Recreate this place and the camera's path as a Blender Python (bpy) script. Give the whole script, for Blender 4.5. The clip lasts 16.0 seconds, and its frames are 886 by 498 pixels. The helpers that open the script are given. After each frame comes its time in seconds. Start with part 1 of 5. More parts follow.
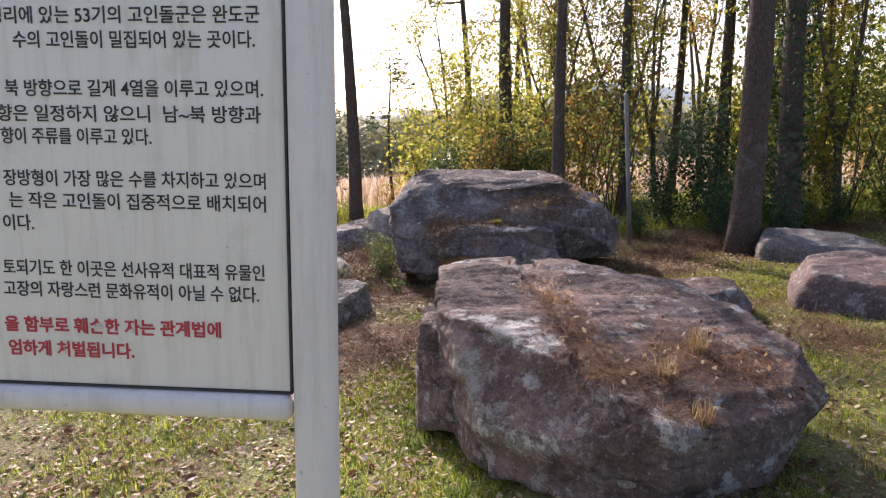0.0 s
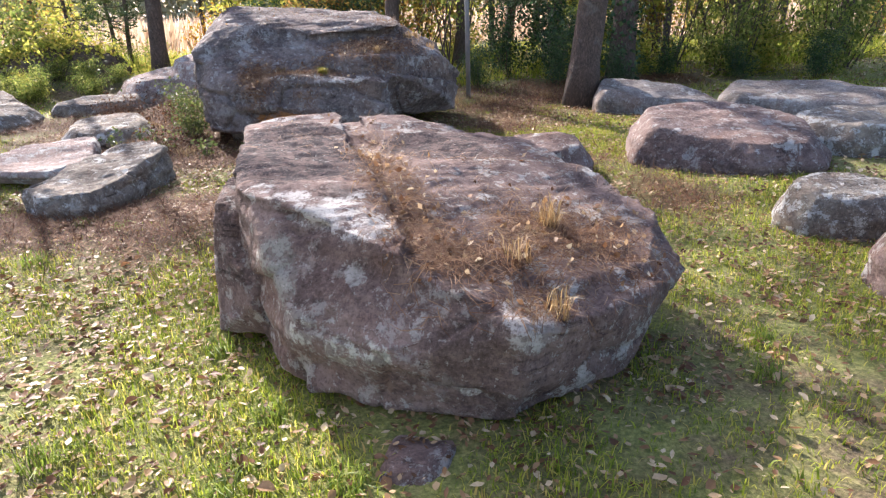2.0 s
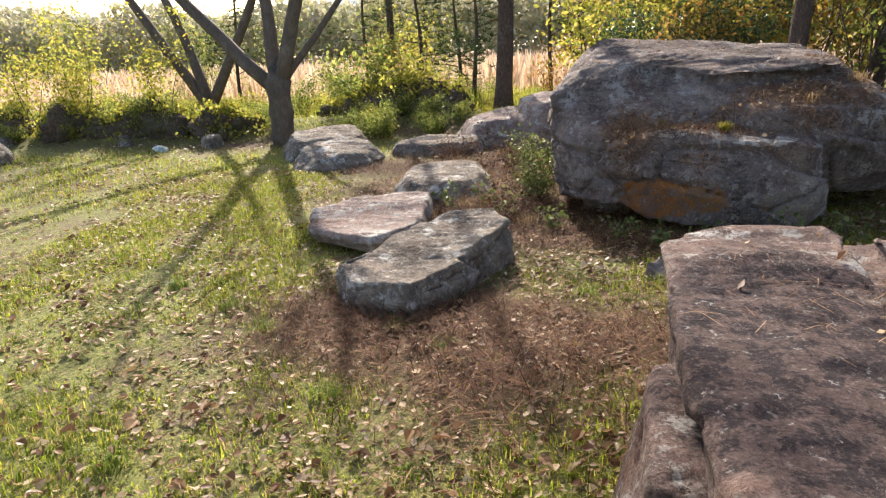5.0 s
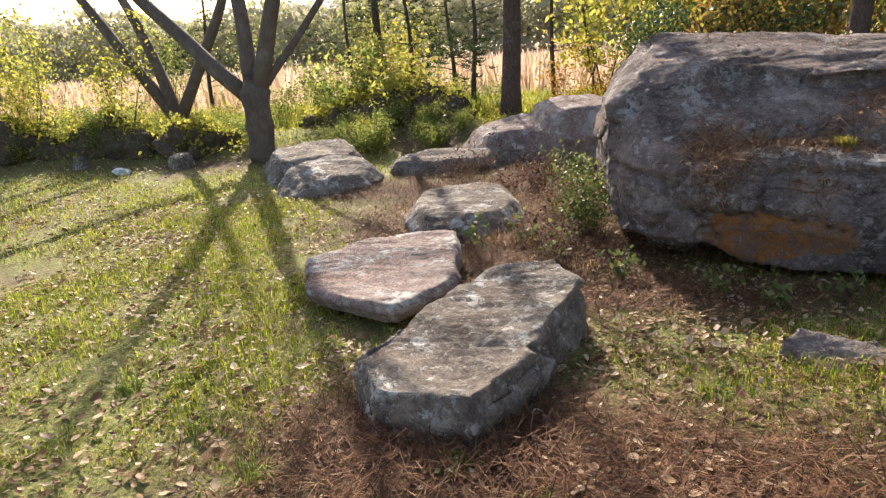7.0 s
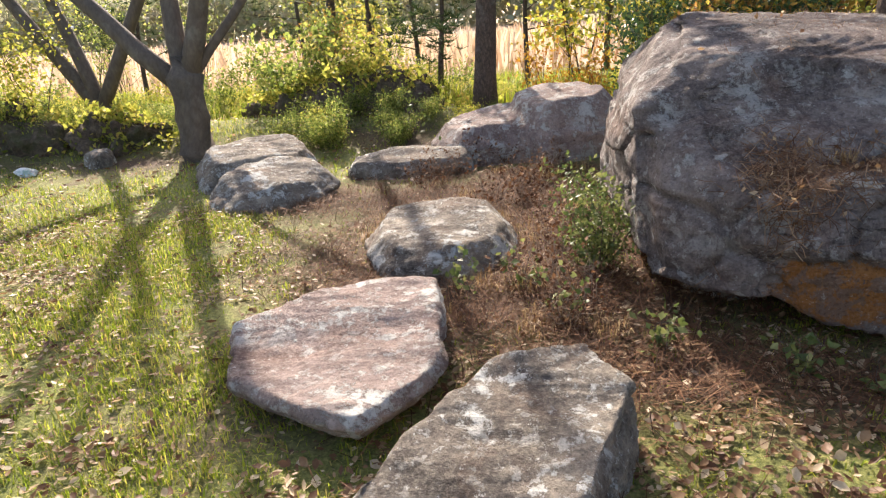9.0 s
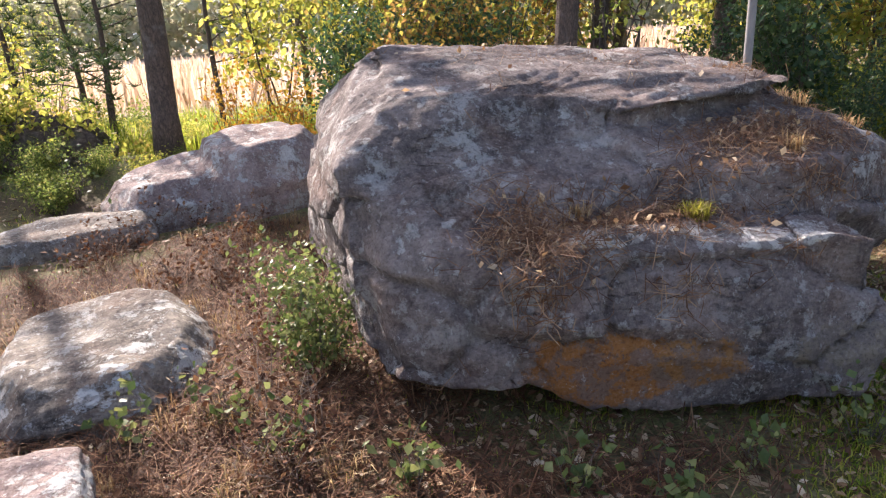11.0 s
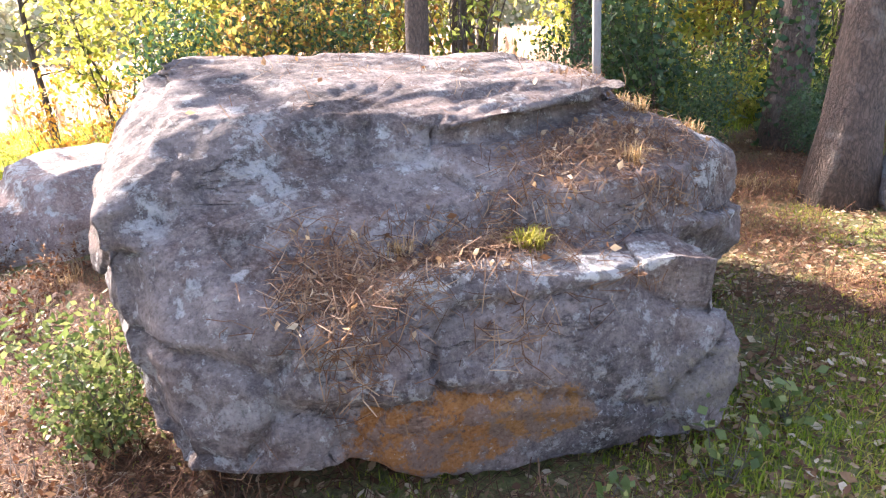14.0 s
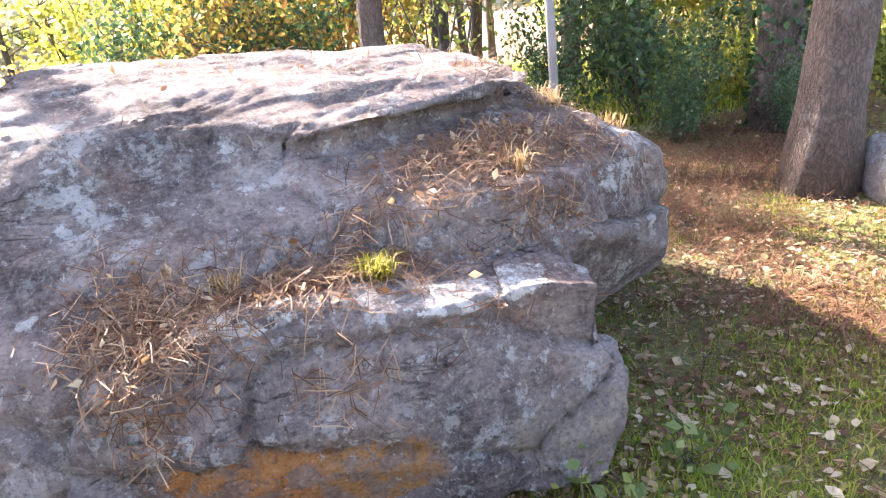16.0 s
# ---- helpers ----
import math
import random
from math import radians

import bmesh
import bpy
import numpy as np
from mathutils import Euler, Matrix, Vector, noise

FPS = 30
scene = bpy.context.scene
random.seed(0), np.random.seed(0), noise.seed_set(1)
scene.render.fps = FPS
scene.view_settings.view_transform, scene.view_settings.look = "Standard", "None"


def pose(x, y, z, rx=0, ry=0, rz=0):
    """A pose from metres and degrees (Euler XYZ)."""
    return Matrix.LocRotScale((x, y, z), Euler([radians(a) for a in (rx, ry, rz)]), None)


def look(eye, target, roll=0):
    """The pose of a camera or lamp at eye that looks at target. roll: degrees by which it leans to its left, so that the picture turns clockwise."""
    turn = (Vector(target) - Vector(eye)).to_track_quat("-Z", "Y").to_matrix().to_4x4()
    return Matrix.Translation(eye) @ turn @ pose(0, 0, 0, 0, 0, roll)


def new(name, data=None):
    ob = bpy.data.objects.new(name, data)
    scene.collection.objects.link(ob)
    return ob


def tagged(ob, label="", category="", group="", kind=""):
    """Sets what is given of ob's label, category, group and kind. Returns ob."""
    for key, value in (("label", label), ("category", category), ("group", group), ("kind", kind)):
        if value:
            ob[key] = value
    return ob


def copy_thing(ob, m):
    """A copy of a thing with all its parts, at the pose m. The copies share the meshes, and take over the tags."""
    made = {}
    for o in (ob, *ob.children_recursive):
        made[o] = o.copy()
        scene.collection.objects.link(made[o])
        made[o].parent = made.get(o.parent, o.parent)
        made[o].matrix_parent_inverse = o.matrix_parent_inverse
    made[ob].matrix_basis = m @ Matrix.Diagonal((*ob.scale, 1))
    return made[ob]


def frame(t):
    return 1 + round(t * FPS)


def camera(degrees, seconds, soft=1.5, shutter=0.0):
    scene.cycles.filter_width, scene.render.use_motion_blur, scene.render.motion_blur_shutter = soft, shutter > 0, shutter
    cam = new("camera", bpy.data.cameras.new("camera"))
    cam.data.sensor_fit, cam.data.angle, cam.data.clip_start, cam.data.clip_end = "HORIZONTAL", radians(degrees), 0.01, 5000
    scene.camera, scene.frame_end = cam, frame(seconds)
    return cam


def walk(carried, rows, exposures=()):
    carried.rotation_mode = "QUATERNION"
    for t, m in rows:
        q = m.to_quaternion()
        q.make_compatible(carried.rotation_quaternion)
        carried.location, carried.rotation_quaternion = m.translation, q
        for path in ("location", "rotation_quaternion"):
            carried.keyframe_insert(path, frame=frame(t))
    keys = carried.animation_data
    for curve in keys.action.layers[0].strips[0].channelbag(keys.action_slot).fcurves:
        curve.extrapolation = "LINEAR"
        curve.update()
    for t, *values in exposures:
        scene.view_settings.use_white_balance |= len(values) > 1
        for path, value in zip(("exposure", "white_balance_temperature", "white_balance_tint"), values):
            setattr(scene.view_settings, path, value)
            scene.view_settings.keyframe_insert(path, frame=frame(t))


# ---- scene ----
cam = camera(67.3, 16.0, 1.2)
METRES, EYE, TILT, LEAN, TURN = 7.8, 1.5, 0.0, 0.0, 0.0
ROWS = [
    (0.0, 0.0, 0.0, 0.0, -0.53, -8.34, 3.6),
    (0.5, 0.0211, 0.0106, -0.0039, -4.49, -12.15, 3.32),
    (1.0, 0.0297, 0.029, -0.0096, -8.93, -16.81, 1.78),
    (1.5, 0.0264, 0.0607, -0.0113, -13.34, -18.38, 1.6),
    (2.0, 0.022, 0.0918, -0.0128, -14.13, -21.52, 1.84),
    (2.5, 0.0269, 0.1386, -0.0159, -2.59, -22.22, 4.07),
    (3.0, 0.0216, 0.1808, -0.0169, 7.68, -23.34, 1.29),
    (3.5, 0.0047, 0.2193, -0.0196, 12.21, -27.46, 2.07),
    (4.0, -0.0019, 0.2574, -0.0184, 16.75, -23.51, 3.36),
    (4.5, -0.0091, 0.3021, -0.0169, 18.29, -20.7, 2.59),
    (5.0, -0.0358, 0.3435, -0.0167, 12.38, -17.79, 2.85),
    (7.5, -0.1214, 0.5332, -0.018, 10.07, -17.9, 3.82),
    (8.0, -0.128, 0.5719, -0.0186, 9.04, -20.88, 1.4),
    (8.5, -0.1461, 0.6099, -0.0201, 7.56, -21.02, 2.52),
    (9.0, -0.1523, 0.648, -0.0148, 6.76, -19.99, 3.51),
    (9.5, -0.1532, 0.6909, -0.0176, 7.24, -17.88, 2.58),
    (10.0, -0.1485, 0.7256, -0.0195, -3.18, -17.34, 0.67),
    (12.5, -0.0985, 0.7811, -0.0073, -22.71, -22.01, 4.18),
    (13.0, -0.0943, 0.7786, -0.0098, -23.02, -21.89, 4.92),
    (13.5, -0.0872, 0.7857, -0.013, -22.9, -20.17, 4.25),
    (14.0, -0.0716, 0.8031, -0.016, -27.31, -19.62, 3.93),
    (14.5, -0.0592, 0.8102, -0.0153, -31.27, -21.53, 3.14),
    (15.0, -0.0303, 0.8068, -0.0194, -33.48, -22.16, 3.31),
    (15.5, -0.0034, 0.8024, -0.0189, -28.4, -23.42, 4.2),
    (16.0, 0.0177, 0.8079, -0.0202, -25.41, -20.73, 6.52),
]
EXPOSURES = [(0.0, 0.86, 6350, 25), (0.5, 1.05, 6300, 25), (1.5, 1.4, 6250, 22), (2.5, 1.72, 6250, 18), (3.5, 1.25, 6800, 13), (4.0, 1.5, 6750, 12), (4.5, 1.25, 6850, 14), (5.0, 1.1, 6950, 16), (7.5, 1.12, 7050, 17), (9.0, 1.38, 7000, 17),
             (10.0, 1.32, 6750, 20), (12.5, 2.48, 6400, 23), (14.5, 2.8, 6550, 24), (16.0, 3.12, 6600, 23)]
walk(cam, [(t, pose(0, 0, EYE, TILT, LEAN, TURN) @ pose(METRES * x, METRES * y, METRES * z, 90 + pitch, roll, yaw)) for t, x, y, z, yaw, pitch, roll in ROWS], EXPOSURES)

# ---- world, sun, exposure ----
SUN_DIR = Vector((-0.267, 0.797, 0.542)).normalized()      # towards the sun, behind the stones
world = bpy.data.worlds.new("world")
scene.world = world
world.use_nodes = True
wn = world.node_tree
wn.nodes.clear()
sky = wn.nodes.new("ShaderNodeTexSky")
sky.sky_type = "NISHITA"
sky.sun_disc = False
sky.sun_elevation = math.asin(SUN_DIR.z)
sky.sun_rotation = math.atan2(SUN_DIR.x, SUN_DIR.y)
sky.dust_density = 3.0
bg = wn.nodes.new("ShaderNodeBackground")
bg.inputs["Strength"].default_value = 0.13
wout = wn.nodes.new("ShaderNodeOutputWorld")
wn.links.new(sky.outputs[0], bg.inputs["Color"])
wn.links.new(bg.outputs[0], wout.inputs["Surface"])
sun_data = bpy.data.lights.new("sun", "SUN")
sun_data.energy = 4.6
sun_data.angle = radians(0.6)
sun_data.color = (1.0, 0.93, 0.82)
sun = new("sun", sun_data)
sun.matrix_world = look(SUN_DIR * 60, (0, 0, 0))

GROUND = -0.17


# ---- material helpers ----
def material(name):
    m = bpy.data.materials.new(name)
    m.use_nodes = True
    nt = m.node_tree
    nt.nodes.clear()
    out = nt.nodes.new("ShaderNodeOutputMaterial")
    bsdf = nt.nodes.new("ShaderNodeBsdfPrincipled")
    nt.links.new(bsdf.outputs[0], out.inputs["Surface"])
    return m, nt, bsdf, out


def coords(nt, scale=(1, 1, 1), rot=(0, 0, 0), which="Object"):
    tc = nt.nodes.new("ShaderNodeTexCoord")
    mp = nt.nodes.new("ShaderNodeMapping")
    mp.inputs["Scale"].default_value = scale
    mp.inputs["Rotation"].default_value = rot
    nt.links.new(tc.outputs[which], mp.inputs["Vector"])
    return mp.outputs[0]


def noise_tex(nt, vec, scale, detail=6.0, rough=0.6, distort=0.0):
    n = nt.nodes.new("ShaderNodeTexNoise")
    n.inputs["Scale"].default_value, n.inputs["Detail"].default_value = scale, detail
    n.inputs["Roughness"].default_value, n.inputs["Distortion"].default_value = rough, distort
    nt.links.new(vec, n.inputs["Vector"])
    return n.outputs["Fac"]


def ramp(nt, fac, stops):
    r = nt.nodes.new("ShaderNodeValToRGB")
    e = r.color_ramp.elements
    while len(e) < len(stops):
        e.new(0.5)
    for el, (p, c) in zip(e, stops):
        el.position = p
        el.color = (*c, 1) if len(c) == 3 else c
    nt.links.new(fac, r.inputs["Fac"])
    return r.outputs["Color"]


def grey(nt, fac, lo, hi):
    return ramp(nt, fac, [(lo, (0, 0, 0)), (hi, (1, 1, 1))])


def mix(nt, fac, a, b, mode="MIX"):
    n = nt.nodes.new("ShaderNodeMix")
    n.data_type, n.blend_type = "RGBA", mode
    for sock, v in ((n.inputs[0], fac), (n.inputs[6], a), (n.inputs[7], b)):
        if isinstance(v, bpy.types.NodeSocket):
            nt.links.new(v, sock)
        elif isinstance(v, (int, float)):
            sock.default_value = v
        else:
            sock.default_value = (*v, 1)
    return n.outputs[2]


def arith(nt, op, a, b):
    n = nt.nodes.new("ShaderNodeMath")
    n.operation = op
    n.use_clamp = True
    for sock, v in ((n.inputs[0], a), (n.inputs[1], b)):
        if isinstance(v, bpy.types.NodeSocket):
            nt.links.new(v, sock)
        else:
            sock.default_value = v
    return n.outputs[0]


def bump(nt, bsdf, height, strength, dist):
    b = nt.nodes.new("ShaderNodeBump")
    b.inputs["Strength"].default_value, b.inputs["Distance"].default_value = strength, dist
    nt.links.new(height, b.inputs["Height"])
    nt.links.new(b.outputs[0], bsdf.inputs["Normal"])


def spot_mask(nt, centre, radius, edge=0.5, squash=(1, 1, 1)):
    """1 inside a ragged patch of the stone round a place, 0 outside."""
    g = nt.nodes.new("ShaderNodeTexCoord")
    mp = nt.nodes.new("ShaderNodeMapping")
    mp.vector_type = "TEXTURE"
    mp.inputs["Location"].default_value = centre
    mp.inputs["Scale"].default_value = [radius * s for s in squash]
    nt.links.new(g.outputs["Object"], mp.inputs["Vector"])
    ln = nt.nodes.new("ShaderNodeVectorMath")
    ln.operation = "LENGTH"
    nt.links.new(mp.outputs[0], ln.inputs[0])
    nz = noise_tex(nt, coords(nt), 9.0, 12, 0.78)
    wob = nt.nodes.new("ShaderNodeMath")
    wob.operation = "MULTIPLY_ADD"
    wob.inputs[1].default_value, wob.inputs[2].default_value = edge * 2, -edge
    nt.links.new(nz, wob.inputs[0])
    s = nt.nodes.new("ShaderNodeMath")
    s.operation = "ADD"
    nt.links.new(ln.outputs["Value"], s.inputs[0])
    nt.links.new(wob.outputs[0], s.inputs[1])
    return grey_inv(nt, s.outputs[0], 0.9, 1.02)


def grey_inv(nt, val, lo, hi):
    n = nt.nodes.new("ShaderNodeMapRange")
    n.inputs["From Min"].default_value, n.inputs["From Max"].default_value = lo, hi
    n.inputs["To Min"].default_value, n.inputs["To Max"].default_value = 1.0, 0.0
    nt.links.new(val, n.inputs["Value"])
    return n.outputs[0]


def rock_material(name, dark, mid, pale, lichen=0.5, patches=(), rust=0.35, cover=0.0):
    """Layered, weathered stone: bedding streaks, brown weathering, pale lichen crusts. patches: (colour, centre, radius, squash)."""
    m, nt, bsdf, out = material(name)
    v = coords(nt)
    beds = coords(nt, (1.0, 1.6, 4.2), (0.06, -0.05, 0))
    big = noise_tex(nt, v, 1.9, 10, 0.68, 0.4)
    streak = noise_tex(nt, beds, 5.0, 12, 0.72, 0.4)
    fine = noise_tex(nt, v, 24.0, 10, 0.75)
    grain = noise_tex(nt, v, 140.0, 3, 0.6)
    col = ramp(nt, big, [(0.34, dark), (0.5, mid), (0.67, pale)])
    col = mix(nt, arith(nt, "MULTIPLY", grey(nt, streak, 0.52, 0.66), 0.3), col, pale)
    col = mix(nt, arith(nt, "MULTIPLY", grey_inv(nt, streak, 0.36, 0.46), 0.35), col, dark)
    col = mix(nt, arith(nt, "MULTIPLY", grey(nt, noise_tex(nt, v, 2.3, 8, 0.65, 0.6), 0.5, 0.66), rust), col, (0.19, 0.095, 0.055))
    col = mix(nt, arith(nt, "MULTIPLY", grey(nt, fine, 0.48, 0.68), 0.6), col, mix(nt, 0.6, col, (pale[0] * 1.4, pale[1] * 1.4, pale[2] * 1.4)))
    col = mix(nt, arith(nt, "MULTIPLY", grey_inv(nt, fine, 0.3, 0.45), 0.6), col, (dark[0] * 0.5, dark[1] * 0.5, dark[2] * 0.5))
    drip = noise_tex(nt, coords(nt, (7.0, 7.0, 0.8)), 1.6, 10, 0.7, 0.2)
    col = mix(nt, arith(nt, "MULTIPLY", grey_inv(nt, drip, 0.36, 0.46), 0.4), col, dark)
    col = mix(nt, arith(nt, "MULTIPLY", grey(nt, drip, 0.56, 0.68), 0.35), col, pale)
    away = nt.nodes.new("ShaderNodeMath")
    away.operation = "SUBTRACT"
    away.inputs[1].default_value = 0.5
    nt.links.new(noise_tex(nt, coords(nt, (0.8, 0.8, 5.0), (0.08, -0.06, 0)), 1.9, 9, 0.6, 0.5), away.inputs[0])
    off = nt.nodes.new("ShaderNodeMath")
    off.operation = "ABSOLUTE"
    nt.links.new(away.outputs[0], off.inputs[0])
    crack = arith(nt, "MULTIPLY", grey_inv(nt, off.outputs[0], 0.001, 0.006), grey(nt, noise_tex(nt, v, 1.3, 4, 0.6), 0.56, 0.62))
    col = mix(nt, arith(nt, "MULTIPLY", crack, 0.65), col, (dark[0] * 0.3, dark[1] * 0.3, dark[2] * 0.3))
    # lichen: crusts of three sizes
    l1 = noise_tex(nt, v, 4.5, 14, 0.8, 0.2)
    l2 = noise_tex(nt, v, 13.0, 12, 0.72)
    where = grey(nt, noise_tex(nt, v, 1.1, 3, 0.5), 0.36, 0.55)
    lm = arith(nt, "MULTIPLY", grey(nt, l1, 0.545 - cover, 0.565 - cover), where)
    lm2 = arith(nt, "MULTIPLY", grey(nt, l2, 0.575 - cover, 0.595 - cover), grey(nt, big, 0.36, 0.56))
    vor = nt.nodes.new("ShaderNodeTexVoronoi")
    vor.inputs["Scale"].default_value = 6.0
    wob = nt.nodes.new("ShaderNodeVectorMath")
    wob.operation = "ADD"
    nz = nt.nodes.new("ShaderNodeTexNoise")
    nz.inputs["Scale"].default_value, nz.inputs["Detail"].default_value, nz.inputs["Roughness"].default_value = 14.0, 8.0, 0.75
    nt.links.new(v, nz.inputs["Vector"])
    sc = nt.nodes.new("ShaderNodeVectorMath")
    sc.operation = "SCALE"
    sc.inputs["Scale"].default_value = 0.16
    nt.links.new(nz.outputs["Color"], sc.inputs[0])
    nt.links.new(v, wob.inputs[0])
    nt.links.new(sc.outputs[0], wob.inputs[1])
    nt.links.new(wob.outputs[0], vor.inputs["Vector"])
    sep = nt.nodes.new("ShaderNodeSeparateColor")
    nt.links.new(vor.outputs["Color"], sep.inputs[0])
    size = arith(nt, "MULTIPLY", sep.outputs[1], 0.34)
    gap = nt.nodes.new("ShaderNodeMath")
    gap.operation = "SUBTRACT"
    nt.links.new(vor.outputs["Distance"], gap.inputs[0])
    nt.links.new(size, gap.inputs[1])
    dots = arith(nt, "MULTIPLY", grey_inv(nt, gap.outputs[0], -0.04, 0.02), grey(nt, sep.outputs[0], 0.66, 0.72))
    dots = arith(nt, "MULTIPLY", dots, grey(nt, fine, 0.3, 0.5))
    allm = arith(nt, "MULTIPLY", arith(nt, "MAXIMUM", arith(nt, "MAXIMUM", lm, lm2), dots), lichen)
    lcol = mix(nt, fine, (0.30, 0.31, 0.29), (0.66, 0.66, 0.62))
    col = mix(nt, allm, col, lcol)
    for colour, centre, radius, squash in patches:
        pm = spot_mask(nt, centre, radius, 0.8, squash)
        if colour[0] > 0.45:
            pm = arith(nt, "MULTIPLY", pm, grey(nt, l1, 0.46, 0.49))
        col = mix(nt, arith(nt, "MULTIPLY", pm, grey(nt, fine, 0.36, 0.42)), col, mix(nt, arith(nt, "MULTIPLY", grey(nt, l2, 0.48, 0.53), 0.65), colour, mid))
    tiny = nt.nodes.new("ShaderNodeTexVoronoi")
    tiny.inputs["Scale"].default_value = 38.0
    nt.links.new(wob.outputs[0], tiny.inputs["Vector"])
    pick = nt.nodes.new("ShaderNodeSeparateColor")
    nt.links.new(tiny.outputs["Color"], pick.inputs[0])
    fleck = arith(nt, "MULTIPLY", grey_inv(nt, tiny.outputs["Distance"], 0.24, 0.34), grey(nt, pick.outputs[0], 0.86, 0.87))
    col = mix(nt, arith(nt, "MULTIPLY", fleck, lichen * 0.8), col, lcol)
    speck = noise_tex(nt, v, 75.0, 4, 0.7)
    col = mix(nt, arith(nt, "MULTIPLY", grey_inv(nt, speck, 0.38, 0.46), 0.5), col, mix(nt, 1.0, col, (0.35, 0.33, 0.33), "MULTIPLY"))
    col = mix(nt, arith(nt, "MULTIPLY", grey(nt, speck, 0.55, 0.64), 0.4), col, mix(nt, 0.5, col, (pale[0] * 1.5, pale[1] * 1.5, pale[2] * 1.5)))
    nt.links.new(col, bsdf.inputs["Base Color"])
    bsdf.inputs["Roughness"].default_value = 0.9
    bsdf.inputs["Specular IOR Level"].default_value = 0.18
    h = mix(nt, 0.5, streak, fine)
    h = mix(nt, 0.15, h, grain)
    h = mix(nt, arith(nt, "MULTIPLY", allm, 0.2), h, (1, 1, 1))
    h = mix(nt, arith(nt, "MULTIPLY", crack, 0.8), h, (0, 0, 0))
    bump(nt, bsdf, h, 1.0, 0.045)
    return m


def leaf_material(name, stops, glow=0.5, rough=0.5, per="island"):
    """Thin leaves: their colour varies from leaf to leaf and light shines through them."""
    m, nt, bsdf, out = material(name)
    if per == "island":
        g = nt.nodes.new("ShaderNodeNewGeometry")
        fac = g.outputs["Random Per Island"]
    else:
        g = nt.nodes.new("ShaderNodeObjectInfo")
        fac = g.outputs["Random"]
    col = ramp(nt, fac, stops)
    v = coords(nt)
    col = mix(nt, arith(nt, "MULTIPLY", grey(nt, noise_tex(nt, v, 60.0, 3), 0.35, 0.7), 0.4), col, mix(nt, 1.0, col, (0.55, 0.5, 0.4), "MULTIPLY"))
    nt.links.new(col, bsdf.inputs["Base Color"])
    bsdf.inputs["Roughness"].default_value = rough
    bsdf.inputs["Specular IOR Level"].default_value = 0.3
    tr = nt.nodes.new("ShaderNodeBsdfTranslucent")
    nt.links.new(col, tr.inputs["Color"])
    ms = nt.nodes.new("ShaderNodeMixShader")
    ms.inputs[0].default_value = glow
    nt.links.new(bsdf.outputs[0], ms.inputs[1])
    nt.links.new(tr.outputs[0], ms.inputs[2])
    nt.links.new(ms.outputs[0], out.inputs["Surface"])
    return m


def bark_material(name, dark, pale, scale=9.0, deep=0.03, plates=True):
    m, nt, bsdf, out = material(name)
    v = coords(nt, (1, 1, 0.42))
    a = noise_tex(nt, v, scale * 2.2, 8, 0.7, 0.5)
    vor = nt.nodes.new("ShaderNodeTexVoronoi")
    vor.feature = "DISTANCE_TO_EDGE"
    vor.inputs["Scale"].default_value = scale * 1.9
    wv = nt.nodes.new("ShaderNodeVectorMath")
    wv.operation = "ADD"
    nzc = nt.nodes.new("ShaderNodeTexNoise")
    nzc.inputs["Scale"].default_value, nzc.inputs["Detail"].default_value = scale, 6.0
    nt.links.new(v, nzc.inputs["Vector"])
    shrink = nt.nodes.new("ShaderNodeVectorMath")
    shrink.operation = "SCALE"
    shrink.inputs["Scale"].default_value = 0.14
    nt.links.new(nzc.outputs["Color"], shrink.inputs[0])
    nt.links.new(v, wv.inputs[0])
    nt.links.new(shrink.outputs[0], wv.inputs[1])
    nt.links.new(wv.outputs[0], vor.inputs["Vector"])
    crack = grey(nt, vor.outputs["Distance"], 0.0, 0.3)
    h = mix(nt, 0.26 if plates else 0.1, a, crack)
    col = ramp(nt, h, [(0.25, dark), (0.75, pale)])
    moss = grey(nt, noise_tex(nt, coords(nt), 4.0, 6, 0.6), 0.56, 0.72)
    col = mix(nt, arith(nt, "MULTIPLY", moss, 0.5), col, (0.26, 0.25, 0.22))
    nt.links.new(col, bsdf.inputs["Base Color"])
    bsdf.inputs["Roughness"].default_value = 0.9
    bump(nt, bsdf, h, 0.9, deep)
    return m


